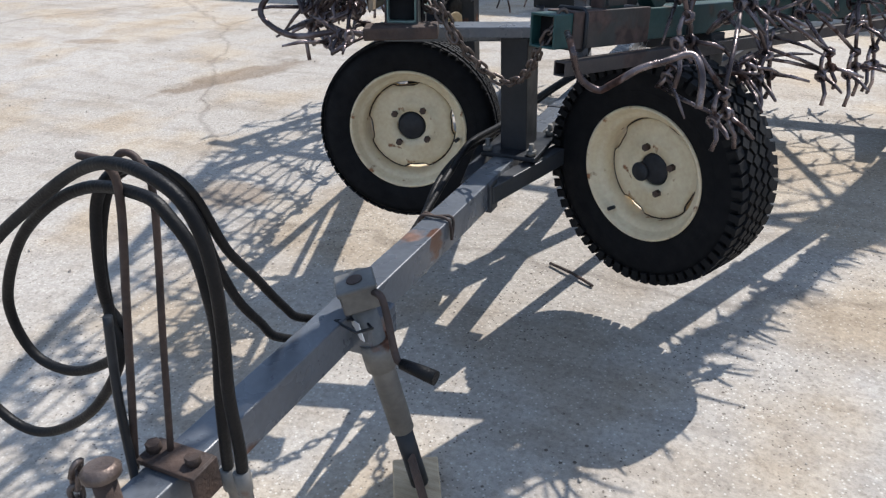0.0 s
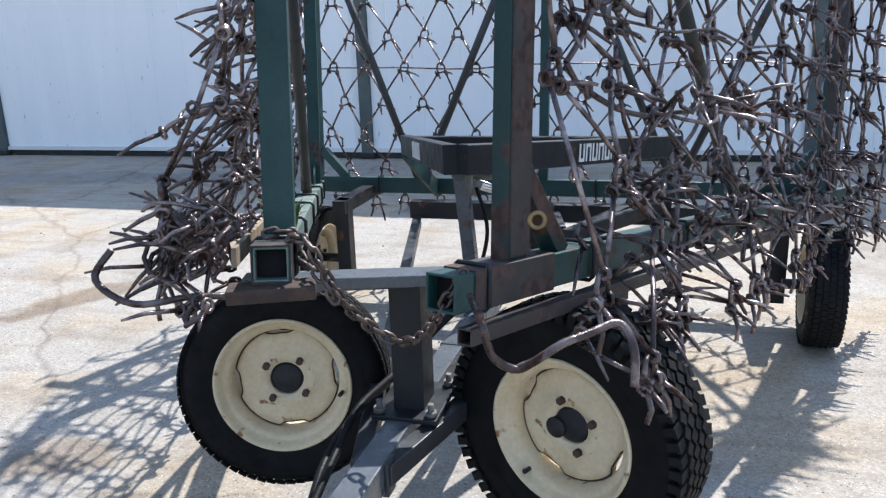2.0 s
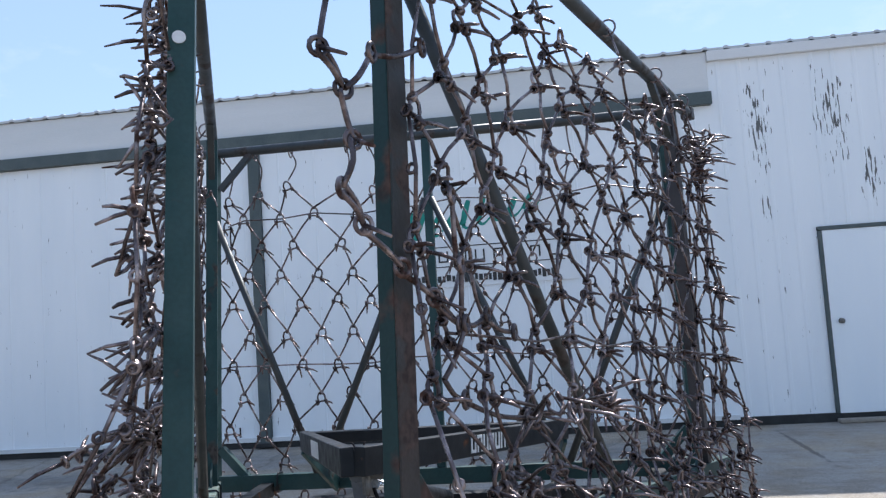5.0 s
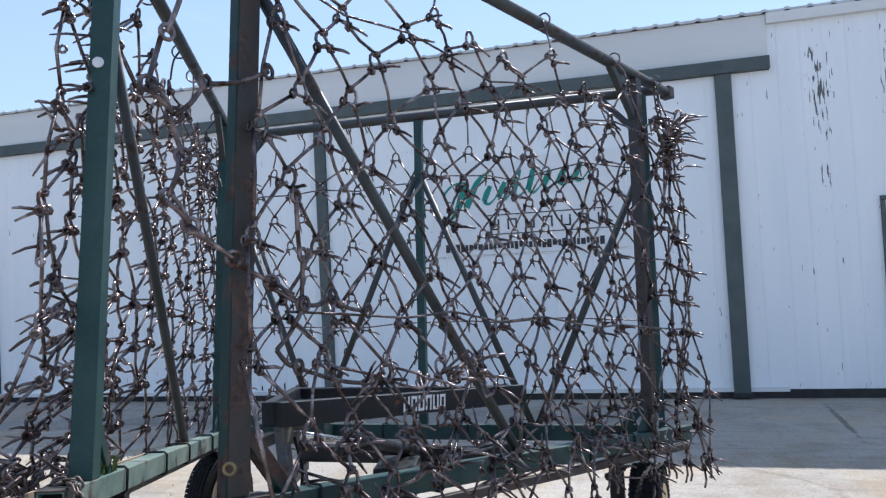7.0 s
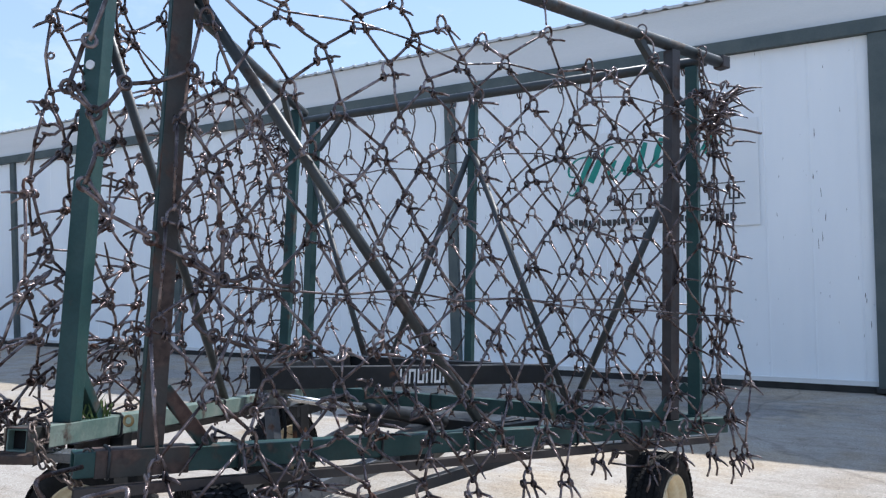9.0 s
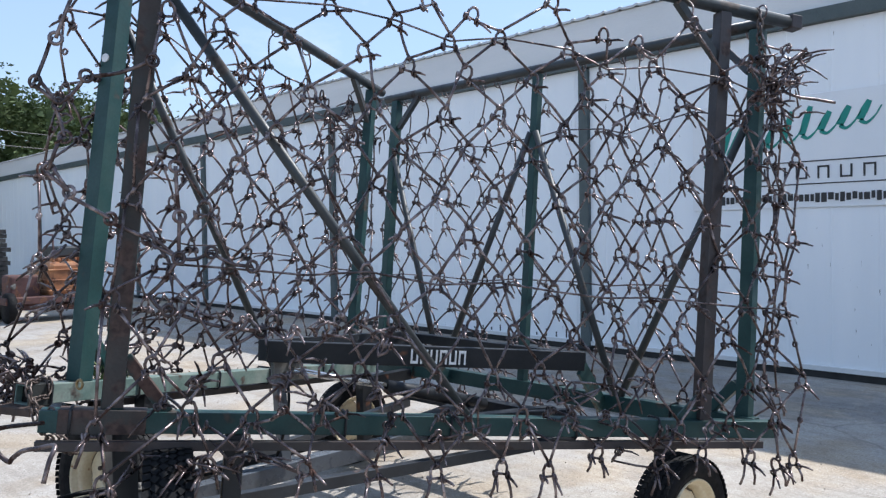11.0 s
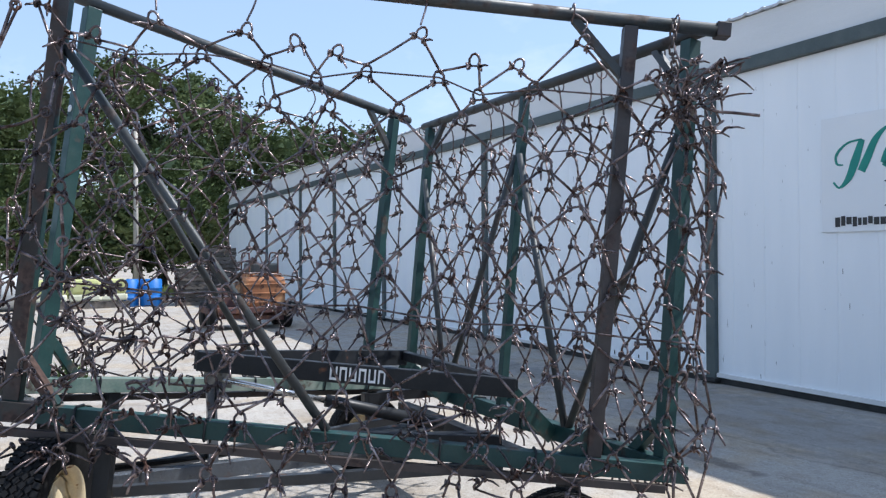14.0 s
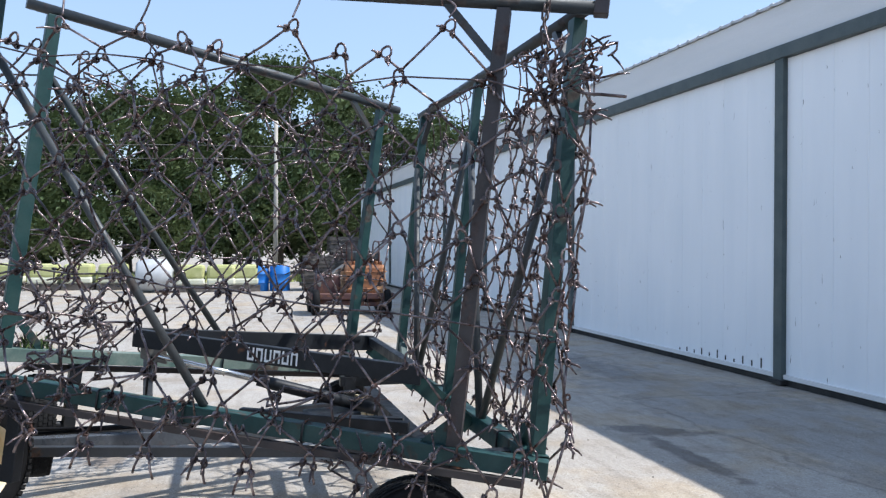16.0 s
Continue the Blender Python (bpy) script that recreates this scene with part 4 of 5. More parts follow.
for s, x1 in ((1, 2.82), (-1, 1.43)):
    p0, p1 = Vector((2.075 + 0.02 * s, 3.33, 1.058)), Vector((x1, 4.81, 0.90))
    board = part("name_board", Geo().bar(p0, p1, 0.05, 0.10), BLACK, cart, "black board with white block lettering", bevel=0.004)
    d = (p1 - p0).normalized()
    out = Vector((d.y, -d.x, 0)).normalized() * (1 if s > 0 else -1)
    up = d.cross(out) if s < 0 else out.cross(d)
    up = up if up.z > 0 else -up
    for k in range(6):
        # upright strokes joined by a bar, in turn above and below
        for a0, a1, b0, b1 in ((-0.019, -0.010, -0.035, 0.035), (0.010, 0.019, -0.035, 0.035), (-0.010, 0.010, 0.022, 0.035) if k % 2 else (-0.010, 0.010, -0.035, -0.022)):
            c = p0 + d * (0.69 + 0.050 * k + 0.018) + out * 0.027
            part("letter_bar", Geo().plate([c + d * a + up * b for a, b in ((a0, b0), (a1, b0), (a1, b1), (a0, b1))], 0.003, out), WHITE_MARK, board)
    part("strut", Geo().bar(p1 + Vector((0, -0.02, -0.03)), (2.74 if s > 0 else 1.52, 5.10, 0.60), 0.09, 0.02, (1, 0, 0)), GREEN, cart, bevel=0.003)
part("back_board", Geo().bar((1.42, 4.80, 0.915), (2.83, 4.80, 0.915), 0.05, 0.06), BLACK, cart, bevel=0.004)
part("lift_post", Geo().square_tube((2.118, 3.40, 0.50), (2.066, 3.40, 1.065), 0.045, 0.05, (0, 1, 0), 0.006), GREY, cart, "grey upright at the point of the boards", bevel=0.004)
g = Geo().plate([(2.10, 3.36, 1.07), (2.10, 3.50, 1.07), (2.10, 3.50, 0.90), (2.10, 3.36, 0.94)], 0.012, (1, 0, 0))
g.tube([(2.03, 3.45, 0.985), (2.17, 3.45, 0.985)], 0.014, 10)
part("clevis", g, GALV, cart, "bare steel clevis and pin", bevel=0.002)
# plain black box added for the dark clutter at the rear of the tongue
part("gear_box", Geo().box((0.22, 0.30, 0.16), Matrix.Translation((2.20, 4.42, 0.53)) @ Matrix.Rotation(0.2, 4, "Z")), BLACK, cart, bevel=0.012)
ram = part("ram", Geo().tube([(2.155, 4.0, 0.80), (2.17, 4.10, 0.772), (2.20, 4.70, 0.60)], [0.034, 0.036, 0.036], 18), BLACK, cart, "black hydraulic ram")
part("ram_rod", Geo().tube([(2.12, 3.45, 0.955), (2.156, 4.02, 0.795)], 0.017, 12), CHROME, ram, "bright chromed ram rod")
for k, (x0, z0, x1) in enumerate(((2.30, 0.62, 2.66), (2.38, 0.66, 2.78))):
    part("spring_arm", Geo().bar((x0, 3.9, z0), (x1, 4.75, 0.62), 0.05, 0.06), BLACK, cart, bevel=0.003)
# bracket with the hooked rods near the hitch
g = Geo().box((0.11, 0.055, 0.010), Matrix.Translation((2.078, 1.185, 0.537)))
g.box((0.010, 0.055, 0.06), Matrix.Translation((2.132, 1.185, 0.511)))
part("rod_bracket", g, RUST, cart, "rusty strap across the tongue", bevel=0.002)
for x in (2.038, 2.115):
    part("bolt", Geo().tube([(x, 1.185, 0.54), (x, 1.185, 0.558)], 0.012, 6), RUST, cart)
part("hook_rod", Geo().tube(curve([(2.016, 1.16, 0.517), (2.064, 1.18, 0.798), (2.085, 1.2, 0.971), (2.073, 1.2, 1.016), (2.03, 1.2, 1.022)], 6), 0.0058, 8), RUST, cart, "bent rod that holds the hoses")
part("hook_rod", Geo().tube(curve([(2.060, 1.195, 0.537), (2.075, 1.22, 0.736), (2.1, 1.24, 0.956), (2.088, 1.24, 1.007), (2.061, 1.24, 1.014), (2.03, 1.24, 0.985)], 6), 0.0052, 8), RUST, cart, "bent rod that holds the hoses")
part("hook_rod", Geo().tube(curve([(2.035, 1.14, 0.513), (2.025, 1.16, 0.663), (2.025, 1.18, 0.789)], 6), 0.007, 8), BLACK, cart)
# rust streak, wire and a hose run on top of the tongue
g = Geo()
for k in range(2):
    g.tube(curve([(2.052, 2.09 + 0.02 * k, 0.46), (2.054, 2.09 + 0.02 * k, 0.533), (2.09, 2.10, 0.537), (2.131, 2.095 + 0.02 * k, 0.533), (2.134, 2.10, 0.48)], 4), 0.004, 6)
part("tie_wire", g, RUST, cart)

# jack beside the tongue
jack = thing("trailer_jack", (2.19, 1.72, 0.0), "screw jack with a crank, dull zinc tube on a wooden block", "jack")
jm = Matrix.Translation((2.215, 1.722, 0.0)) @ Vector((-0.088, -0.065, 0.6)).to_track_quat("Z", "Y").to_matrix().to_4x4()
g = Geo().turn([(0.0, 0.22), (0.026, 0.22), (0.026, 0.56), (0.0, 0.56)], 24)
part("outer_tube", g, GALV, jack, "dull zinc outer tube", m=jm @ Matrix.Rotation(math.pi / 2, 4, "X"))
g = Geo().turn([(0.0, 0.05), (0.021, 0.05), (0.021, 0.23), (0.0, 0.23)], 24)
part("inner_tube", g, BLACK, jack, "black inner tube", m=jm @ Matrix.Rotation(math.pi / 2, 4, "X"))
g = Geo().box((0.068, 0.074, 0.055), jm @ Matrix.Translation((0, 0, 0.588)))
g.box((0.074, 0.080, 0.012), jm @ Matrix.Translation((0, 0, 0.610)))
part("gear_head", g, GALV, jack, "square dull gear head", bevel=0.004)
part("cap", Geo().tube([jm @ Vector((0, 0, 0.614)), jm @ Vector((0, 0, 0.619))], 0.016, 16), RUST, jack, "rusty cap")
part("mount", Geo().box((0.07, 0.11, 0.07), Matrix.Translation((2.125, 1.70, 0.47))), GREY, jack, bevel=0.006)
part("collar", Geo().tube([jm @ Vector((0, 0, 0.40)), jm @ Vector((0, 0, 0.47))], 0.033, 20), GALV, jack)
part("crank", Geo().tube(curve([(2.165, 1.655, 0.59), (2.195, 1.638, 0.593), (2.21, 1.628, 0.56), (2.237, 1.602, 0.495), (2.25, 1.597, 0.482), (2.28, 1.593, 0.478)], 6), 0.0075, 10), RUST, jack, "bent rusty crank")
part("grip", Geo().tube([(2.252, 1.596, 0.481), (2.29, 1.592, 0.478), (2.328, 1.588, 0.474)], [0.011, 0.0135, 0.0145], 14), HOSE, jack, "black rubber grip")
part("sticker", Geo().box((0.03, 0.002, 0.045), jm @ Matrix.Rotation(0.5, 4, "Z") @ Matrix.Translation((0, -0.0272, 0.51))), WHITE_MARK, jack, "small white sticker")
part("pull_pin", Geo().tube([(2.135, 1.66, 0.515), (2.10, 1.615, 0.53), (2.155, 1.60, 0.525), (2.172, 1.632, 0.52)], 0.0035, 6, closed=True), BLACK, jack, "thin wire ring of the locking pin")
part("foot_tab", Geo().plate([jm @ Vector(q) for q in ((0.026, 0.0, 0.06), (0.075, 0.0, 0.045), (0.075, 0.0, 0.05), (0.06, 0.0, 0.13), (0.026, 0.0, 0.16))], 0.03, (0, 1, 0)), RUST, jack)
WOOD = surface("sawn_wood", [(0.42, 0.31, 0.19), (0.55, 0.43, 0.28)], 9, (0.7, 0.85), stretch=(1, 8, 8), bump=0.3)
solid("wood_block", Geo().box((0.11, 0.15, 0.040), Matrix.Translation((2.195, 1.725, 0.0205)) @ Matrix.Rotation(0.5, 4, "Z")), WOOD, "short sawn wooden block under the jack", "block", bevel=0.004)

# hoses looped over the hooked rods
H1 = [(2.03, 1.95, 0.45), (2.03, 1.74, 0.455), (2.03, 1.60, 0.53), (2.029, 1.55, 0.589), (2.023, 1.493, 0.682), (2.018, 1.442, 0.763), (2.012, 1.402, 0.873), (2.006, 1.366, 0.926), (1.995, 1.32, 0.957), (1.975, 1.278, 0.937), (1.941, 1.262, 0.83), (1.945, 1.245, 0.729),
      (1.951, 1.235, 0.653), (1.854, 1.226, 0.526), (1.724, 1.218, 0.446), (1.64, 1.21, 0.465), (1.594, 1.202, 0.565), (1.653, 1.2, 0.71), (1.781, 1.2, 0.84), (1.92, 1.197, 0.938),
      (2.044, 1.189, 1.01), (2.13, 1.178, 1.03), (2.206, 1.17, 1.012), (2.237, 1.17, 0.965), (2.245, 1.17, 0.896), (2.24, 1.17, 0.812), (2.229, 1.17, 0.718), (2.228, 1.17, 0.618), (2.222, 1.17, 0.563)]
H2 = [(2.03, 1.90, 0.43), (2.03, 1.68, 0.44), (2.035, 1.521, 0.535), (2.029, 1.48, 0.594), (2.023, 1.44, 0.665), (2.018, 1.411, 0.757), (2.012, 1.395, 0.847), (2.006, 1.355, 0.93), (2.005, 1.314, 0.958), (2.017, 1.257, 0.974), (1.978, 1.249, 0.925), (1.959, 1.24, 0.825),
      (1.941, 1.249, 0.747), (1.953, 1.257, 0.693), (1.903, 1.26, 0.628), (1.794, 1.26, 0.572), (1.708, 1.257, 0.589), (1.699, 1.249, 0.692), (1.784, 1.24, 0.821), (1.891, 1.231, 0.91),
      (2.007, 1.223, 0.965), (2.123, 1.205, 0.977), (2.164, 1.2, 0.955), (2.192, 1.2, 0.91), (2.2, 1.2, 0.844), (2.2, 1.2, 0.782), (2.183, 1.2, 0.682), (2.17, 1.2, 0.572), (2.166, 1.2, 0.52)]
for ctrl in (H1, H2):
    h = thing("hydraulic_hose", ctrl[-1], "black rubber hydraulic hose looped over a bent rod", "hose", "hoses at the hitch")
    part("hose", Geo().tube(curve(ctrl, 7), 0.0088, 10), HOSE, h)
    e = Vector(ctrl[-1])
    part("coupling", Geo().tube([e + Vector((0, 0, 0.02)), e + Vector((0, 0, -0.02)), e + Vector((0.002, 0, -0.022)), e + Vector((0.004, 0, -0.07))], [0.0125, 0.0125, 0.009, 0.009], 10), GALV, h, "bare metal end coupling")
h = thing("hydraulic_hose", (2.0, 2.2, 0.5), "black hose that lies along the tongue", "hose", "hoses along the tongue")
part("hose", Geo().tube(curve([(2.03, 1.95, 0.45), (2.03, 2.15, 0.50), (2.03, 2.32, 0.555), (2.02, 2.5, 0.58), (2.03, 2.75, 0.56), (2.04, 3.1, 0.55), (2.1, 3.5, 0.56)], 6), 0.010, 8), HOSE, h)
h = thing("hydraulic_hose", (2.0, 2.2, 0.5), "black hose that lies along the tongue", "hose", "hoses along the tongue")
part("hose", Geo().tube(curve([(2.03, 1.90, 0.43), (2.02, 2.15, 0.48), (2.01, 2.30, 0.54), (2.0, 2.5, 0.55), (2.01, 2.78, 0.53), (2.05, 3.2, 0.54), (2.14, 3.52, 0.57)], 6), 0.010, 8), HOSE, h)
h = thing("hydraulic_hose", (2.15, 3.3, 0.7), "thin black hose that hangs from the lift post", "hose")
part("hose", Geo().tube(curve([(2.12, 3.42, 0.95), (2.16, 3.40, 0.80), (2.12, 3.38, 0.62), (2.10, 3.35, 0.53)], 6), 0.007, 8), HOSE, h)

# drawbar pin with its short chain
pin = thing("hitch_pin", (2.08, 1.06, 0.53), "rusty drawbar pin with a worn flat head", "hitch pin")
part("shank", Geo().tube([(2.085, 1.06, 0.40), (2.075, 1.065, 0.615)], 0.017, 14), RUST, pin)
part("pin_head", Geo().tube([(2.075, 1.065, 0.612), (2.074, 1.066, 0.622), (2.073, 1.067, 0.630)], [0.027, 0.028, 0.02], 16), CHAIN, pin, "worn flat steel head")


def link_geo(c, way, axis, size, wire):
    g = Geo()
    way, axis = Vector(way).normalized(), Vector(axis)
    side = axis.cross(way).normalized()
    pts = []
    for i in range(12):
        a = 2 * math.pi * i / 12
        pts.append(Vector(c) + way * (math.copysign(size * 0.32, math.cos(a)) + math.cos(a) * size * 0.42) + side * math.sin(a) * size * 0.42)
    return g.tube(pts, wire, 5, closed=True)


def chain(name, pts, label, pitch, wire, parent=None, category="chain"):
    """A chain along a smooth line, link by link."""
    t = parent or thing(name, pts[0], label, category)
    line = curve(pts, 40)
    acc, last, k = 0.0, line[0], 0
    for q in line[1:]:
        d = q - last
        acc += d.length
        last = q
        if acc >= pitch:
            acc = 0.0
            k += 1
            way = d.normalized()
            flat = way.cross(Vector((0.3, 0.5, 0.8))).normalized()
            axis = flat if k % 2 else way.cross(flat)
            part("link", link_geo(q, way, axis, pitch * 0.92, wire), CHAIN, t)
    return t


solid("key_ring", Geo().ring((2.475, 2.362, 1.096), (0.3, -1.0, 0.1), 0.015, 0.0045, 20, 8), surface("tarnished_brass", [(0.16, 0.11, 0.05), (0.26, 0.19, 0.09)], 30, (0.35, 0.5), metal=0.7), "tarnished brass ring caught at the foot of a post", "ring")
chain("hitch_pin_chain", [(2.055, 1.06, 0.635), (2.04, 1.055, 0.62), (2.03, 1.05, 0.57), (2.032, 1.045, 0.48)], "short worn chain that hangs from the drawbar pin", 0.022, 0.0045)
chain("safety_chain", [LEFT.at(0.1, 0.05, -0.03), (1.985, 2.35, 1.04), (2.02, 2.345, 0.98), (2.055, 2.40, 0.87), (2.12, 2.46, 0.785), (2.19, 2.42, 0.80), (2.25, 2.35, 0.86), (2.29, 2.30, 0.922),
                       RIGHT.at(0.14, 0.045, 0.03)], "rusty chain slung between the ends of both wing beams", 0.027, 0.0045)
chain("safety_chain", [LEFT.at(0.12, 0.052, 0.03), LEFT.at(0.13, 0.06, 0.0), LEFT.at(0.13, 0.055, -0.045), LEFT.at(0.12, 0.0, -0.062), (2.0, 2.36, 0.97), (2.05, 2.35, 0.90)], "rusty chain wound round the end of a beam", 0.027, 0.0045)


chain("hanger_chain", [RIGHT.at(3.06, TOP_V + 0.035, 0.0), RIGHT.at(3.065, TOP_V - 0.03, 0.04), RIGHT.at(3.07, 1.86, 0.045), RIGHT.at(3.10, 1.75, 0.06)], "short dark chain that hangs from the wing's top pipe", 0.034, 0.0055)

# ---- mats of linked tines ----
WIRE = 0.0059


def mat_net(p, u0, u1, v0, v1, seed, label, bulge, hang, tangle=(), step=(0.23, 0.165), sag=0.20):
    """A mat of bent-rod links hung on the outside of a section."""
    rnd = random.Random(seed)
    DX, DV = step
    t = thing("harrow_mat", p.at((u0 + u1) / 2, v0), label, "harrow mat", "harrow mats")
    wild = 1.0 if p is BACK else 1.5
    rows = int((v1 - v0) / DV) + 1
    cols = int((u1 - u0) / DX) + 1

    def spot(r, c):
        k = random.Random(seed * 7919 + r * 131 + c)
        u = u0 + DX * c + (DX / 2 if r % 2 else 0.0)
        v = v1 - DV * r
        if p is RIGHT and u > 3.12:
            u = 3.12 + (u - 3.12) * 0.32
        edge = 1.0 if 0 < c < cols - 1 else 1.8
        top = max(0.0, (v - (v1 - 0.75)) / 0.75)
        low = max(0.0, (0.55 - v) / 0.75)
        span = abs(math.sin(math.pi * (u - u0 + 0.2) / hang))
        v -= sag * span * top ** 1.6
        u += 0.05 * math.sin(2 * math.pi * (u - u0 + 0.2) / hang) * top
        ripple = noise.noise(Vector((u * 1.3, v * 1.3, seed)))
        out = 0.065 + 0.05 * ripple + bulge(u) * low ** 1.3 + k.uniform(-0.012, 0.012) * wild * (1 + 2 * low)
        u += k.uniform(-0.017, 0.017) * edge * wild * (1 + 1.2 * top + low) + 0.03 * noise.noise(Vector((u, v * 2, seed + 9)))
        v += k.uniform(-0.014, 0.014) * edge * wild * (1 + 1.2 * top + low)
        return p.at(u, v, out)

    n, hook = p.n, Vector(p.v)
    for r in range(rows):
        for c in range(cols):
            q = spot(r, c)
            g = Geo()
            spin = rnd.uniform(-0.5, 0.5) * wild
            a = (p.u * math.cos(spin * 0.6) + p.v * math.sin(spin * 0.6)).normalized()
            b = n.cross(a)
            b = b if b.dot(p.v) > 0 else -b
            lean = rnd.uniform(-0.25, 0.25)
            b = (b + n * lean).normalized()
            w, h = 0.0215, 0.052
            g.tube([q - a * w, q - a * w * 1.05 + b * h * 0.55, q - a * w * 0.6 + b * h * 0.92, q + b * h * 1.04, q + a * w * 0.6 + b * h * 0.92, q + a * w * 1.05 + b * h * 0.55, q + a * w], WIRE, 6)
            g.tube([q - a * w * 1.1, q + a * w * 1.1], WIRE * 0.9, 6)
            for s in (-1, 1):
                e = q + a * w * s
                g.ring(e, a + n * 0.4, 0.0135, WIRE * 0.9, 7, 5)
                g.ring(e + a * s * 0.009 - b * 0.004, a + n * 0.1 + b * 0.3, 0.0145, WIRE * 0.85, 7, 5)
                # tine, pointing out and down
                way = (n * rnd.uniform(0.6, 1.0) - p.v * rnd.uniform(0.45 - 0.3 * wild, 0.75) + p.u * (s * rnd.uniform(0.1, 0.45) + rnd.uniform(-0.2, 0.2))).normalized()
                g.tube([e, e + way * 0.055 + p.v * 0.004, e + way * rnd.uniform(0.06, 0.105)], [WIRE, WIRE * 0.95, WIRE * 0.6], 6)
                # arm to the next link below
                cc = c + ((-1 if s < 0 else 0) if r % 2 == 0 else (0 if s < 0 else 1))
                if r + 1 < rows and 0 <= cc < cols:
                    o = spot(r + 1, cc) + p.v * 0.052
                    mid = e.lerp(o, 0.5) + n * rnd.uniform(-0.012, 0.012)
                    g.tube([e, mid, o], WIRE, 6)
                    g.ring(o, n.cross(o - e), 0.0125, WIRE * 0.9, 7, 5)
                elif r + 2 < rows:
                    o = spot(r + 2, c) + p.v * 0.052
                    g.tube([e, e.lerp(o, 0.5) + n * rnd.uniform(-0.02, 0.02) + p.u * rnd.uniform(-0.01, 0.01), o], WIRE, 6)
                    g.ring(e.lerp(o, 0.5), p.u, 0.0125, WIRE * 0.9, 7, 5)
                    g.ring(o, n.cross(o - e), 0.0125, WIRE * 0.9, 7, 5)
                else:
                    way = (-p.v + p.u * s * 0.25 + n * rnd.uniform(-0.1, 0.3)).normalized()
                    o = e + way * rnd.uniform(0.06, 0.11)
                    g.tube([e, e.lerp(o, 0.6) + n * 0.01, o], WIRE, 6)
            part("tine_link", g, ROD, t)
    # folds where loose links hang tangled in front of the others
    for many, ua, ub, va, vb, na, nb in tangle:
        for k in range(many):
            q = p.at(rnd.uniform(ua, ub), rnd.uniform(va, vb), rnd.uniform(na, nb))
            g = Geo()
            a = Vector((rnd.gauss(0, 1), rnd.gauss(0, 1), rnd.gauss(0, 0.7))).normalized()
            b = (a.orthogonal() + n * rnd.uniform(-0.5, 0.5)).normalized()
            g.tube([q - a * 0.018, q - a * 0.020 + b * 0.03, q + b * 0.055, q + a * 0.020 + b * 0.03, q + a * 0.018], WIRE, 6)
            for s in (-1, 1):
                e = q + a * 0.018 * s
                g.ring(e, a + b * 0.3, 0.0135, WIRE * 0.85, 8, 5)
                way = (a * s * 0.6 + n * rnd.uniform(0.2, 1.0) - p.v * rnd.uniform(-0.3, 0.6)).normalized()
                long = rnd.uniform(0.08, 0.15)
                g.tube([e, e + way * long * 0.6 + p.v * 0.006, e + way * long], [WIRE * 0.9, WIRE * 0.85, WIRE * 0.45], 6)
            # an arm to the net behind it
            o = spot(max(0, min(rows - 1, round((v1 - (q - p.a).dot(p.v)) / DV))), max(0, min(cols - 1, round(((q - p.a).dot(p.u) - u0) / DX))))
            g.tube([q + b * 0.05, q.lerp(o, 0.5) + b * 0.03, o], WIRE * 0.9, 6)
            part("tine_link", g, ROD, t)
    # hangers from the top tube
    for c in range(cols):
        q = spot(0, c) + p.v * 0.06
        u = (q - p.a).dot(p.u)
        span = abs(math.sin(math.pi * (u0 + DX * c - u0 + 0.2) / hang))
        if span < 0.62 or sag < 0.1:
            top = p.at(u + rnd.uniform(-0.05, 0.05), TOP_V, 0.03)
            bend = q.lerp(top, 0.55) + p.u * rnd.uniform(-0.05, 0.05)
            part("hanger", Geo().tube(curve([q, bend, top], 5), WIRE * 0.85, 6).ring(top, p.u, 0.038, WIRE * 0.8, 12, 5), ROD, t)
    # steady rods woven through two rows
    for r in (1, rows - 5):
        pts = []
        for c in range(cols):
            pts.append(spot(r, c) + n * 0.012 + p.v * 0.02)
        part("cross_rod", Geo().tube(pts, 0.0045, 6), ROD, t)
    return t


mat_net(RIGHT, 0.308, 3.56, -0.16, 1.83, 3, "mat of rusty linked steel tines, bulging at its front corner", lambda u: 0.10 + 0.16 * max(0.0, 1 - u / 2.2), 0.86,
        ((18, 2.98, 3.36, 1.5, 1.84, 0.0, 0.14), (26, 0.35, 1.3, -0.15, 0.45, 0.1, 0.26), (16, 1.2, 3.2, -0.12, 0.25, 0.05, 0.16)), (0.262, 0.18), 0.14)
mat_net(LEFT, 0.14, 2.95, -0.10, 1.88, 4, "mat of rusty linked steel tines beside the notched tan bar", lambda u: 0.12 + 0.22 * max(0.0, 1 - u / 1.8), 0.86,
        ((26, 0.12, 1.0, -0.10, 0.35, 0.08, 0.26), (12, -0.06, 0.3, -0.10, 0.12, 0.08, 0.28), (16, 0.15, 1.0, 0.3, 1.0, 0.06, 0.15), (14, 0.12, 1.0, 1.0, 1.75, 0.05, 0.11), (12, 2.4, 2.9, 1.45, 1.85, 0.0, 0.12)), (0.235, 0.172), 0.14)
mat_net(BACK, -0.04, 2.92, -0.16, 1.79, 6, "flat mat of rusty linked steel tines before the building", lambda u: 0.08, 0.92, (), (0.222, 0.19), 0.06)

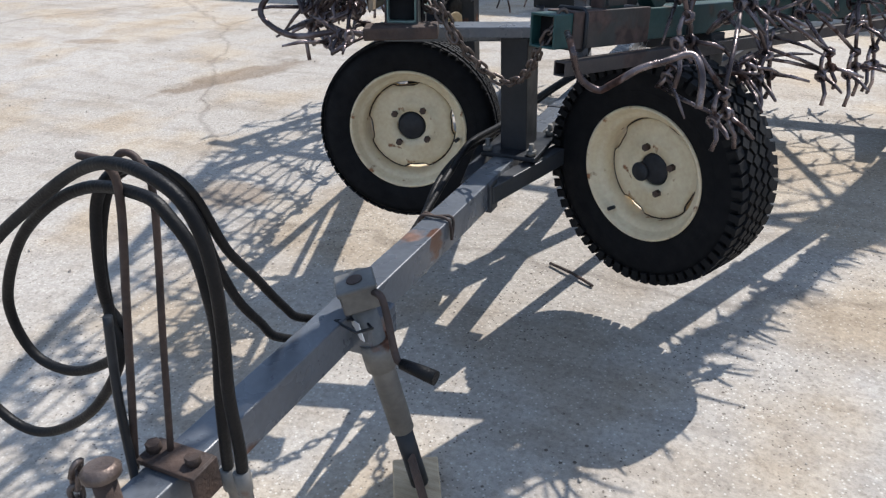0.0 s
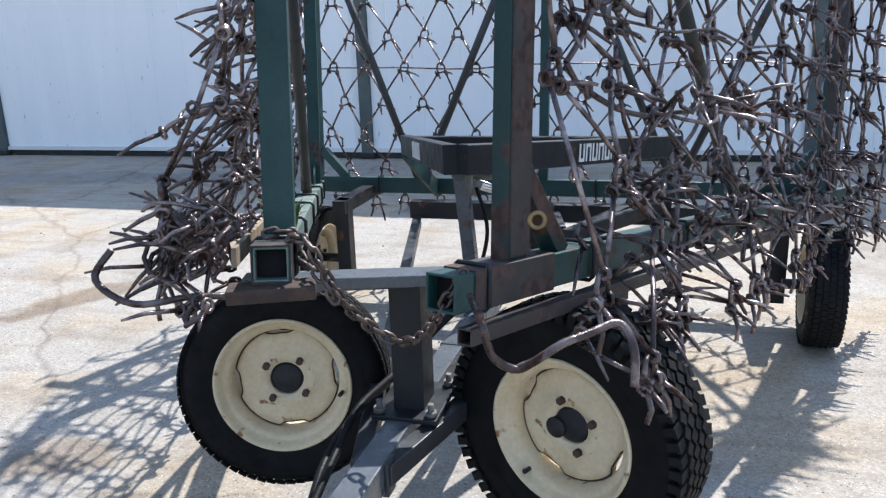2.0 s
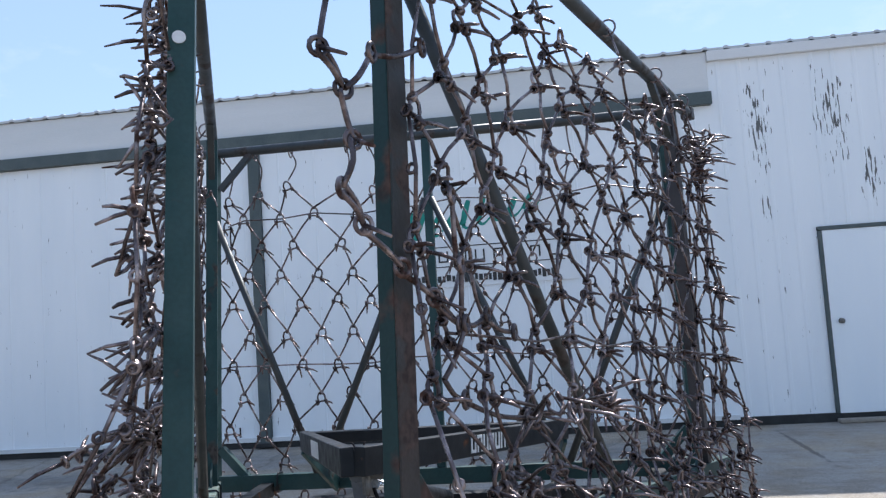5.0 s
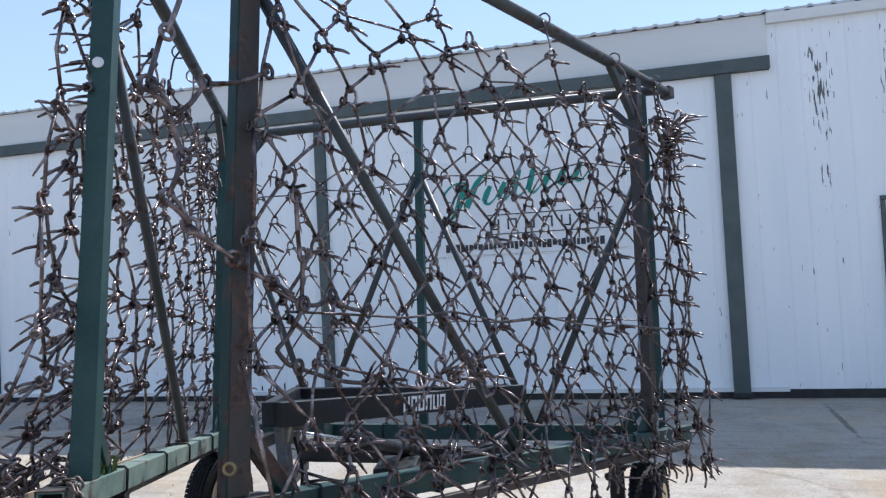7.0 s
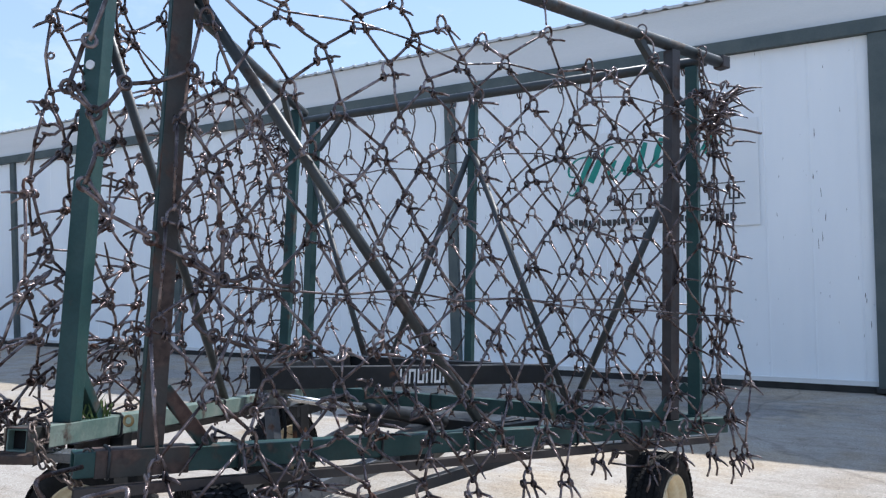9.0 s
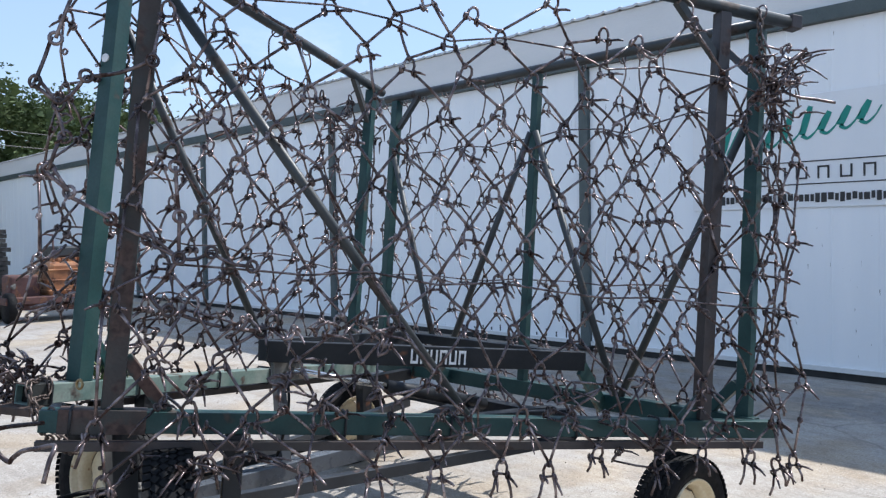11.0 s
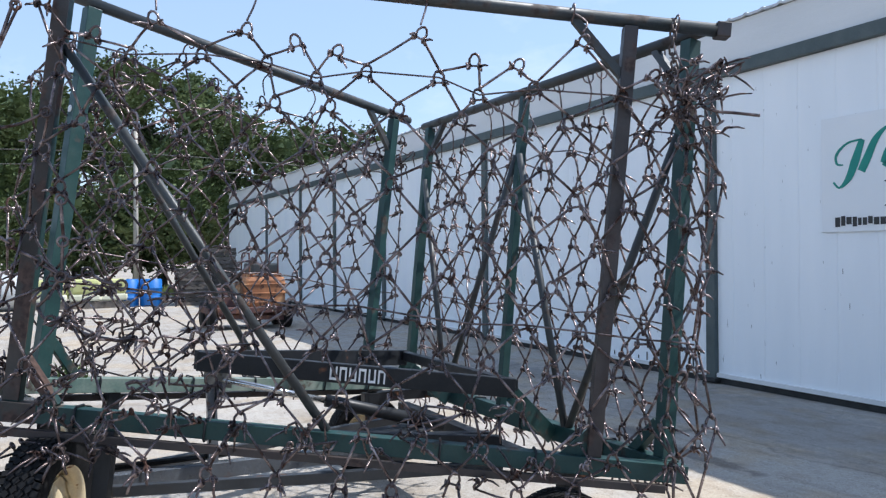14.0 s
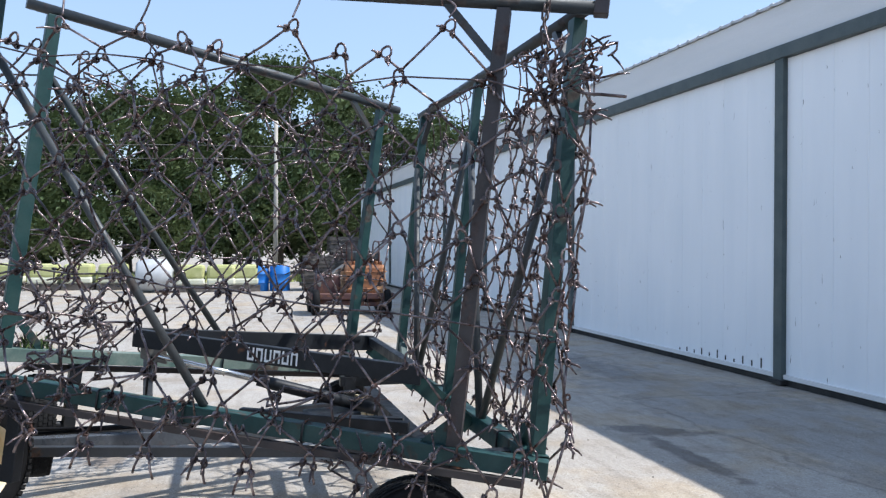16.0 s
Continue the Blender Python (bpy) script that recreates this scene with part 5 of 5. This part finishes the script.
# the loose strand of links that hangs in front of the right wing's post
strand = thing("mat_strand", RIGHT.at(0.3, 0.5, 0.1), "strand of bent steel links hanging loose before a post", "mat strand")
spots = [RIGHT.at(u, v, 0.07) for u, v in ((0.20, TOP_V), (0.16, 1.76), (0.10, 1.52), (0.04, 1.33), (-0.01, 1.17), (0.07, 1.10), (0.10, 0.99), (0.06, 0.87), (0.13, 0.80), (0.27, 0.72), (0.40, 0.66), (0.51, 0.60))]
rnd = random.Random(21)
for k, (a, b) in enumerate(zip(spots, spots[1:])):
    side = (b - a).cross(RIGHT.n).normalized() * 0.013
    mid = a.lerp(b, 0.5) + RIGHT.n * rnd.uniform(-0.01, 0.02)
    g = Geo().tube(curve([a + side, mid + side * 0.4, b], 4), 0.0075, 6)
    if k % 3 == 1:
        g.tube(curve([a - side, mid - side * 0.6, b], 4), 0.0065, 6)
    g.ring(b, RIGHT.n + RIGHT.u * rnd.uniform(-0.5, 0.5), 0.021, 0.0065, 12, 6)
    way = (RIGHT.n + RIGHT.u * rnd.uniform(-0.3, 0.6) - RIGHT.v * 0.5).normalized()
    if k % 2:
        g.tube([b, b + way * 0.085], [0.0065, 0.004], 6)
    part("strand_link", g, ROD, strand)
for (u0, v0), (u1, v1) in (((0.07, 1.10), (0.15, 1.21)), ((0.15, 1.21), (0.36, 1.30)), ((0.51, 0.60), (0.62, 0.63)), ((0.62, 0.63), (0.77, 0.59)), ((0.51, 0.60), (0.50, 0.75)), ((0.50, 0.75), (0.47, 0.93)), ((0.42, 0.46), (0.49, 0.41)), ((0.49, 0.41), (0.82, 0.35)), ((0.42, 0.46), (0.51, 0.60))):
    a, b = RIGHT.at(u0, v0, 0.075), RIGHT.at(u1, v1, 0.09)
    part("strand_link", Geo().tube(curve([a, a.lerp(b, 0.5) - RIGHT.v * 0.015, b], 4), 0.0075, 6).ring(b, RIGHT.n + RIGHT.u * 0.3, 0.021, 0.0065, 12, 6), ROD, strand)

# loose ends: long bent rods at the front of the right wing, and a stray tine end at its rear top
stray = thing("loose_tine", RIGHT.at(0.2, -0.1, 0.1), "bent steel rod that hangs loose from the mat", "tine", "loose tines")
part("rod", Geo().tube(curve([RIGHT.at(0.12, 0.0, 0.06), (2.416, 2.106, 0.976), (2.432, 2.118, 0.91), (2.467, 2.142, 0.878), (2.50, 2.142, 0.895), (2.548, 2.16, 0.925), (2.59, 2.19, 0.935), (2.64, 2.225, 0.945), (2.668, 2.20, 0.91), (2.672, 2.18, 0.845)], 6), 0.0078, 8), ROD, stray)
stray = thing("loose_tine", RIGHT.at(3.4, 1.7, 0.1), "long tine that sticks out at the corner", "tine", "loose tines")
part("rod", Geo().tube(curve([RIGHT.at(3.28, 1.80, 0.04), (3.70, 5.24, 2.28), (3.756, 5.27, 2.231), (3.82, 5.33, 2.215), (3.892, 5.398, 2.197)], 6), 0.007, 8), ROD, stray)
stray = thing("loose_tine", LEFT.at(0.1, -0.1, 0.2), "bent steel rod that hangs loose from the mat", "tine", "loose tines")
part("rod", Geo().tube(curve([LEFT.at(0.06, -0.07, 0.05), LEFT.at(0.03, -0.06, 0.16), LEFT.at(0.02, -0.07, 0.28), LEFT.at(0.04, -0.02, 0.36), LEFT.at(0.06, 0.04, 0.33)], 6), 0.0078, 8), ROD, stray)

g = Geo()
rnd = random.Random(12)
for k in range(46):
    c = LEFT.at(rnd.uniform(0.40, 0.58), 0.040, rnd.uniform(-0.035, 0.03))
    tip = c + Vector((rnd.uniform(-0.05, 0.05), rnd.uniform(-0.05, 0.05), rnd.uniform(0.03, 0.10)))
    side = Vector((rnd.uniform(-1, 1), rnd.uniform(-1, 1), 0)).normalized() * 0.004
    mid = c.lerp(tip, 0.55) + Vector((0, 0, 0.012))
    g.put([c - side, c + side, mid + side * 0.8, tip, mid - side * 0.8], [(0, 1, 2, 4), (4, 2, 3)])
solid("grass_tuft", g, surface("green_grass_blades", [(0.06, 0.11, 0.025), (0.16, 0.20, 0.06)], 30, (0.6, 0.8), bump=0.0), "small tuft of green grass caught on the beam", "grass", kind="stuff")

# ---- things on the ground ----
solid("stick", Geo().tube(curve([(2.158, 2.877, 0.010), (2.25, 2.83, 0.014), (2.337, 2.781, 0.008)], 4), 0.0055, 8), RUST, "dark rusty rod lying on the concrete", "rod")
rnd = random.Random(8)
g = Geo()
for k in range(900):
    x, y = rnd.uniform(-4, 7), rnd.uniform(-0.5, 7)
    s = 0.003 + 0.006 * rnd.random() ** 3
    m = Matrix.Translation((x, y, s * 0.3)) @ Euler((rnd.random() * 3, rnd.random() * 3, rnd.random() * 3)).to_matrix().to_4x4()
    vs = [m @ (Vector(q) * s * rnd.uniform(0.7, 1.3)) for q in ((1, 0, 0), (-1, 0, 0), (0, 1, 0), (0, -1, 0), (0, 0, 0.8), (0, 0, -0.8))]
    g.put(vs, [(0, 2, 4), (2, 1, 4), (1, 3, 4), (3, 0, 4), (2, 0, 5), (1, 2, 5), (3, 1, 5), (0, 3, 5)])
solid("grit", g, surface("grit_stone", [(0.22, 0.19, 0.16), (0.42, 0.38, 0.33)], 5, (0.8, 0.95)), "scattered small stones and grit on the yard", "grit", kind="stuff")

# ---- the far end of the yard ----
GRASS = surface("dry_grass", [(0.16, 0.20, 0.05), (0.30, 0.30, 0.10)], 1.2, (0.8, 0.95), bump=0.5, fine=20)
rnd = random.Random(2)
g = Geo()
for k in range(5200):
    x, y = rnd.uniform(-33.5, -26.5), rnd.uniform(-24, 9.5)
    h, a = rnd.uniform(0.12, 0.34), rnd.uniform(0, math.pi)
    d = Vector((math.cos(a), math.sin(a), 0)) * 0.07
    tip = Vector((x + rnd.uniform(-0.1, 0.1), y + rnd.uniform(-0.1, 0.1), h))
    c = Vector((x, y, 0))
    g.put([c - d, c + d, tip], [(0, 1, 2)])
solid("grass_strip", g, GRASS, "sunlit yellow-green grass at the edge of the yard", "grass", kind="stuff")
LEAF = surface("leaves", [(0.060, 0.088, 0.034), (0.11, 0.148, 0.055), (0.17, 0.205, 0.085)], 0.7, (0.5, 0.7), bump=0.0, grain=0.3)
BARK = surface("bark", [(0.07, 0.055, 0.04), (0.13, 0.105, 0.08)], 6, (0.85, 0.95), bump=0.6, fine=30, stretch=(1, 1, 0.3))


def tree(x, y, h, spread, seed):
    """A broad tree: tapered trunk with limbs, crown of many small leaf clumps."""
    rnd = random.Random(seed)
    t = thing("tree", (x, y, 0), "broad leafy green tree behind the yard", "tree", "trees behind the yard")
    top = Vector((x + rnd.uniform(-0.5, 0.5), y, h * 0.7))
    g = Geo().tube(curve([(x, y, -0.05), (x + 0.1, y, h * 0.25), top.lerp(Vector((x, y, h * 0.4)), 0.5), top], 4), [0.28 - 0.018 * i for i in range(13)], 9)
    tips = []
    for k in range(9):
        z = h * rnd.uniform(0.22, 0.6)
        a = k * 2.4 + rnd.random()
        s = Vector((x, y, z))
        e = s + Vector((math.cos(a) * spread * rnd.uniform(0.5, 0.9), math.sin(a) * spread * rnd.uniform(0.5, 0.9), h * rnd.uniform(0.08, 0.3)))
        g.tube(curve([s, s.lerp(e, 0.5) + Vector((0, 0, 0.3)), e], 3), [0.10, 0.09, 0.08, 0.07, 0.055, 0.04, 0.03], 6)
        tips.append(e)
    part("trunk", g, BARK, t)
    g = Geo()
    blobs = [(e, spread * rnd.uniform(0.28, 0.5)) for e in tips] + [(Vector((x + rnd.uniform(-1, 1) * spread * 0.6, y + rnd.uniform(-1, 1) * spread * 0.6, h * rnd.uniform(0.3, 0.95))), spread * rnd.uniform(0.25, 0.45)) for _ in range(12)]
    for c, r in blobs:
        for k in range(800):
            d = Vector((rnd.gauss(0, 1), rnd.gauss(0, 1), rnd.gauss(0, 0.8))).normalized()
            q = c + d * r * rnd.uniform(0.3, 1.08)
            if q.z < 0.15:
                continue
            s = rnd.uniform(0.07, 0.17)
            a = Vector((rnd.gauss(0, 1), rnd.gauss(0, 1), rnd.gauss(0, 0.6))).normalized()
            b = a.orthogonal().normalized()
            g.put([q - a * s, q + b * s * 0.5 + d * 0.03, q + a * s, q - b * s * 0.5 + d * 0.03], [(0, 1, 2, 3)])
        for k in range(110):
            d = Vector((rnd.gauss(0, 1), rnd.gauss(0, 1), rnd.gauss(0, 0.8))).normalized()
            q = c + d * r * rnd.uniform(0.0, 0.75)
            if q.z < 0.5:
                continue
            s = rnd.uniform(0.25, 0.42)
            a = Vector((rnd.gauss(0, 1), rnd.gauss(0, 1), rnd.gauss(0, 0.6))).normalized()
            b = a.orthogonal().normalized()
            g.put([q - a * s, q + b * s * 0.6, q + a * s, q - b * s * 0.6], [(0, 1, 2, 3)])
    part("crown", g, LEAF, t)
    return t


for k, (x, y, h, s) in enumerate(((-36, -19, 8.2, 4.6), (-36, -12, 8.0, 4.6), (-36, -6, 9.3, 4.6), (-36, -1, 9.4, 4.4), (-36.5, 4, 11.4, 4.6), (-36, 8, 11.6, 4.4), (-37, 12.5, 9.2, 4.2), (-38, 16.5, 8.8, 4.2),
                                  (-33.5, 1.5, 4.6, 2.9), (-33.5, -4, 4.2, 2.9), (-33, 6.5, 5.0, 2.9), (-33.5, -9.5, 4.2, 2.9), (-39, 20.5, 8.6, 4.4), (-41, 25, 8.8, 4.6), (-43, 31, 9.0, 4.8), (-33.5, -14.5, 4.4, 3.0), (-34, 10.5, 4.6, 2.8), (-36, 14.5, 5.0, 3.0), (-37, 18.5, 5.0, 3.0))):
    tree(x, y, h, s, 40 + k)

pole = thing("utility_pole", (-29.5, 6.1, 0), "grey wooden utility pole at the edge of the yard", "utility pole")
part("shaft", Geo().tube([(-29.5, 6.1, 0), (-29.5, 6.1, 7.3)], [0.115, 0.085], 12), surface("pole_wood", [(0.32, 0.30, 0.26), (0.44, 0.41, 0.36)], 8, (0.8, 0.95), stretch=(4, 4, 0.5), bump=0.5), pole)
for z in (5.0, 5.6):
    w = thing("power_line", (-29.5, -20, z), "thin sagging overhead wire", "wire", "overhead wires")
    part("wire", Geo().tube(curve([(-29.5, -30, z + 0.9), (-29.5, -12, z), (-29.5, 6.1, z + 0.5), (-29.4, 22, z - 0.1)], 8), 0.018, 5), GALV, w)

BLUE = surface("blue_plastic", [(0.012, 0.12, 0.42), (0.02, 0.17, 0.52)], 3, (0.35, 0.5), bump=0.05)


def barrel(x, y):
    t = thing("blue_barrel", (x, y, 0), "blue plastic drum standing on the yard", "barrel", "blue drums")
    m = Matrix.Translation((x, y, 0)) @ Matrix.Rotation(math.pi / 2, 4, "X")
    prof = [(0.0, 0.0), (0.27, 0.0), (0.285, 0.02), (0.285, 0.26), (0.298, 0.28), (0.298, 0.30), (0.285, 0.32), (0.285, 0.56), (0.298, 0.58), (0.298, 0.60), (0.285, 0.62), (0.28, 0.86), (0.26, 0.88), (0.0, 0.88)]
    part("drum", Geo().turn([(1.2 * r, h) for r, h in prof], 32), BLUE, t, m=m)
    part("bung", Geo().turn([(0.0, 0.88), (0.04, 0.88), (0.04, 0.905), (0.0, 0.905)], 12), BLACK, t, m=m @ Matrix.Translation((0.12, 0, 0)))


barrel(-20.5, 4.97)
barrel(-20.4, 5.67)

# weathered pallets in two stacks
PALLET = surface("grey_pallet_wood", [(0.07, 0.062, 0.055), (0.15, 0.13, 0.115)], 5, (0.85, 0.95), bump=0.4, vary=0.25)
for sx, sy, high in ((-20.5, 6.95, 9), (-20.9, 7.95, 14)):
    for k in range(high):
        rnd = random.Random(70 + k + int(sy * 10))
        z, a = 0.135 * k, rnd.uniform(-0.06, 0.06)
        t = thing("pallet", (sx, sy, z), "weathered grey pallet in a stack", "pallet", "stacked pallets")
        m = Matrix.Translation((sx + rnd.uniform(-0.05, 0.05), sy + rnd.uniform(-0.06, 0.06), z)) @ Matrix.Rotation(a, 4, "Z")
        for j in range(5):
            part("slat", Geo().box((1.1, 0.12, 0.02), m @ Matrix.Translation((0, -0.44 + 0.22 * j, 0.116))), PALLET, t)
        for j in range(3):
            part("bearer", Geo().box((0.08, 1.0, 0.105), m @ Matrix.Translation((-0.5 + 0.5 * j, 0, 0.0525))), PALLET, t)

# an old farm machine in the shade of the wall: orange drum housing on a dark reddish running gear
ORANGE = surface("faded_orange_paint", [(0.22, 0.085, 0.035), (0.36, 0.15, 0.06), (0.48, 0.27, 0.13)], 2.5, (0.4, 0.65), rust=0.4, bump=0.2)
MAROON = surface("dark_red_rusty_iron", [(0.05, 0.022, 0.022), (0.10, 0.045, 0.04)], 6, (0.6, 0.85), rust=0.5, bump=0.4)
mach = thing("old_machine", (-11.4, 6.8, 0), "old farm machine with faded orange housing and dark rusty running gear", "machine")
part("housing", Geo().box((1.0, 0.92, 0.70), Matrix.Translation((-11.2, 6.95, 0.80))), ORANGE, mach, "faded orange sheet housing", bevel=0.09)
for k in range(3):
    part("housing_band", Geo().box((1.03, 0.95, 0.035), Matrix.Translation((-11.2, 6.95, 0.58 + 0.2 * k))), ORANGE, mach, bevel=0.012)
for k in range(8):
    part("slat", Geo().box((0.9, 0.05, 0.07), Matrix.Translation((-11.2, 6.60 + 0.1 * k, 1.18))), ORANGE, mach, bevel=0.01)
part("hopper", Geo().box((0.8, 0.62, 0.22), Matrix.Translation((-11.3, 7.0, 1.33))), TUBE, mach, "dull grey-green hopper", bevel=0.04)
for dy in (-0.34, 0.3):
    part("handle", Geo().tube(curve([(-10.9, 6.98 + dy, 1.2), (-10.92, 6.98 + dy, 1.62), (-11.0, 6.98 + dy, 1.66), (-11.6, 6.98 + dy, 1.64), (-11.7, 6.98 + dy, 1.2)], 4), 0.018, 8), MAROON, mach)
part("chute", Geo().bar((-10.9, 5.85, 0.66), (-11.1, 6.5, 1.10), 0.15, 0.10), GALV, mach, "pale metal chute", bevel=0.02)
part("chassis", Geo().box((1.2, 1.9, 0.14), Matrix.Translation((-11.2, 6.65, 0.42))), MAROON, mach, bevel=0.02)
for k in range(6):
    part("tooth_bar", Geo().bar((-10.75 - 0.16 * k, 5.75, 0.30 + 0.05 * (k % 2)), (-10.7 - 0.16 * k, 7.5, 0.22 + 0.06 * (k % 3)), 0.05, 0.10), MAROON, mach, bevel=0.006)
part("gear_case", Geo().box((0.5, 0.55, 0.48), Matrix.Translation((-11.1, 6.1, 0.66))), MAROON, mach, bevel=0.05)
for dx, dy in ((-0.45, -0.85), (0.42, -0.85), (-0.45, 0.78), (0.42, 0.78)):
    part("wheel", Geo().turn([(0.0, -0.08), (0.16, -0.08), (0.18, -0.07), (0.27, -0.08), (0.29, -0.05), (0.29, 0.05), (0.27, 0.08), (0.18, 0.07), (0.16, 0.08), (0.0, 0.08)], 28), RUBBER, mach, m=Matrix.Translation((-11.2 + dx, 6.65 + dy, 0.29)))

# pale wrapped bales and yellow-green sacks further along the yard
WRAP = surface("pale_wrap", [(0.38, 0.39, 0.40), (0.52, 0.53, 0.53)], 2, (0.3, 0.5), bump=0.25)
LIME = surface("yellow_green_cloth", [(0.36, 0.38, 0.13), (0.50, 0.50, 0.24)], 3, (0.6, 0.8), bump=0.2)
g = Geo()
g.turn([(0.0, -0.65), (0.5, -0.65), (0.62, -0.55), (0.64, 0.0), (0.62, 0.55), (0.5, 0.65), (0.0, 0.65)], 28)
ob = solid("wrapped_bale", g, WRAP, "round bale in greyish white plastic wrap", "bale")
ob.location = (-20.3, 1.62, 0.555)
ob.scale = (0.86, 0.86, 0.86)
BAG_FOOT = surface("pale_sack_cloth", [(0.55, 0.55, 0.40), (0.68, 0.67, 0.54)], 3, (0.6, 0.8), bump=0.2)
for bx, by in ((-20.5, 2.75), (-20.5, 3.72), (-20.6, 4.5), (-22.4, 0.1), (-22.4, -1.0), (-22.4, -2.1), (-23.2, -3.4), (-23.2, -4.5)):
    sack = thing("bulk_sack", (bx, by, 0), "yellow-green filled bulk sack on a dark weathered pallet", "sack", "bulk sacks at the yard edge")
    part("sack", Geo().box((0.92, 0.90, 0.48), Matrix.Translation((bx, by, 0.66))), LIME, sack, bevel=0.10)
    part("sack_foot", Geo().box((0.94, 0.92, 0.24), Matrix.Translation((bx, by, 0.34))), BAG_FOOT, sack, "paler lower cloth", bevel=0.07)
    for j in range(5):
        part("slat", Geo().box((1.0, 0.13, 0.022), Matrix.Translation((bx, by - 0.44 + 0.22 * j, 0.211))), PALLET, sack)
    for j in range(3):
        part("bearer", Geo().box((0.09, 1.0, 0.20), Matrix.Translation((bx - 0.44 + 0.44 * j, by, 0.10))), PALLET, sack)
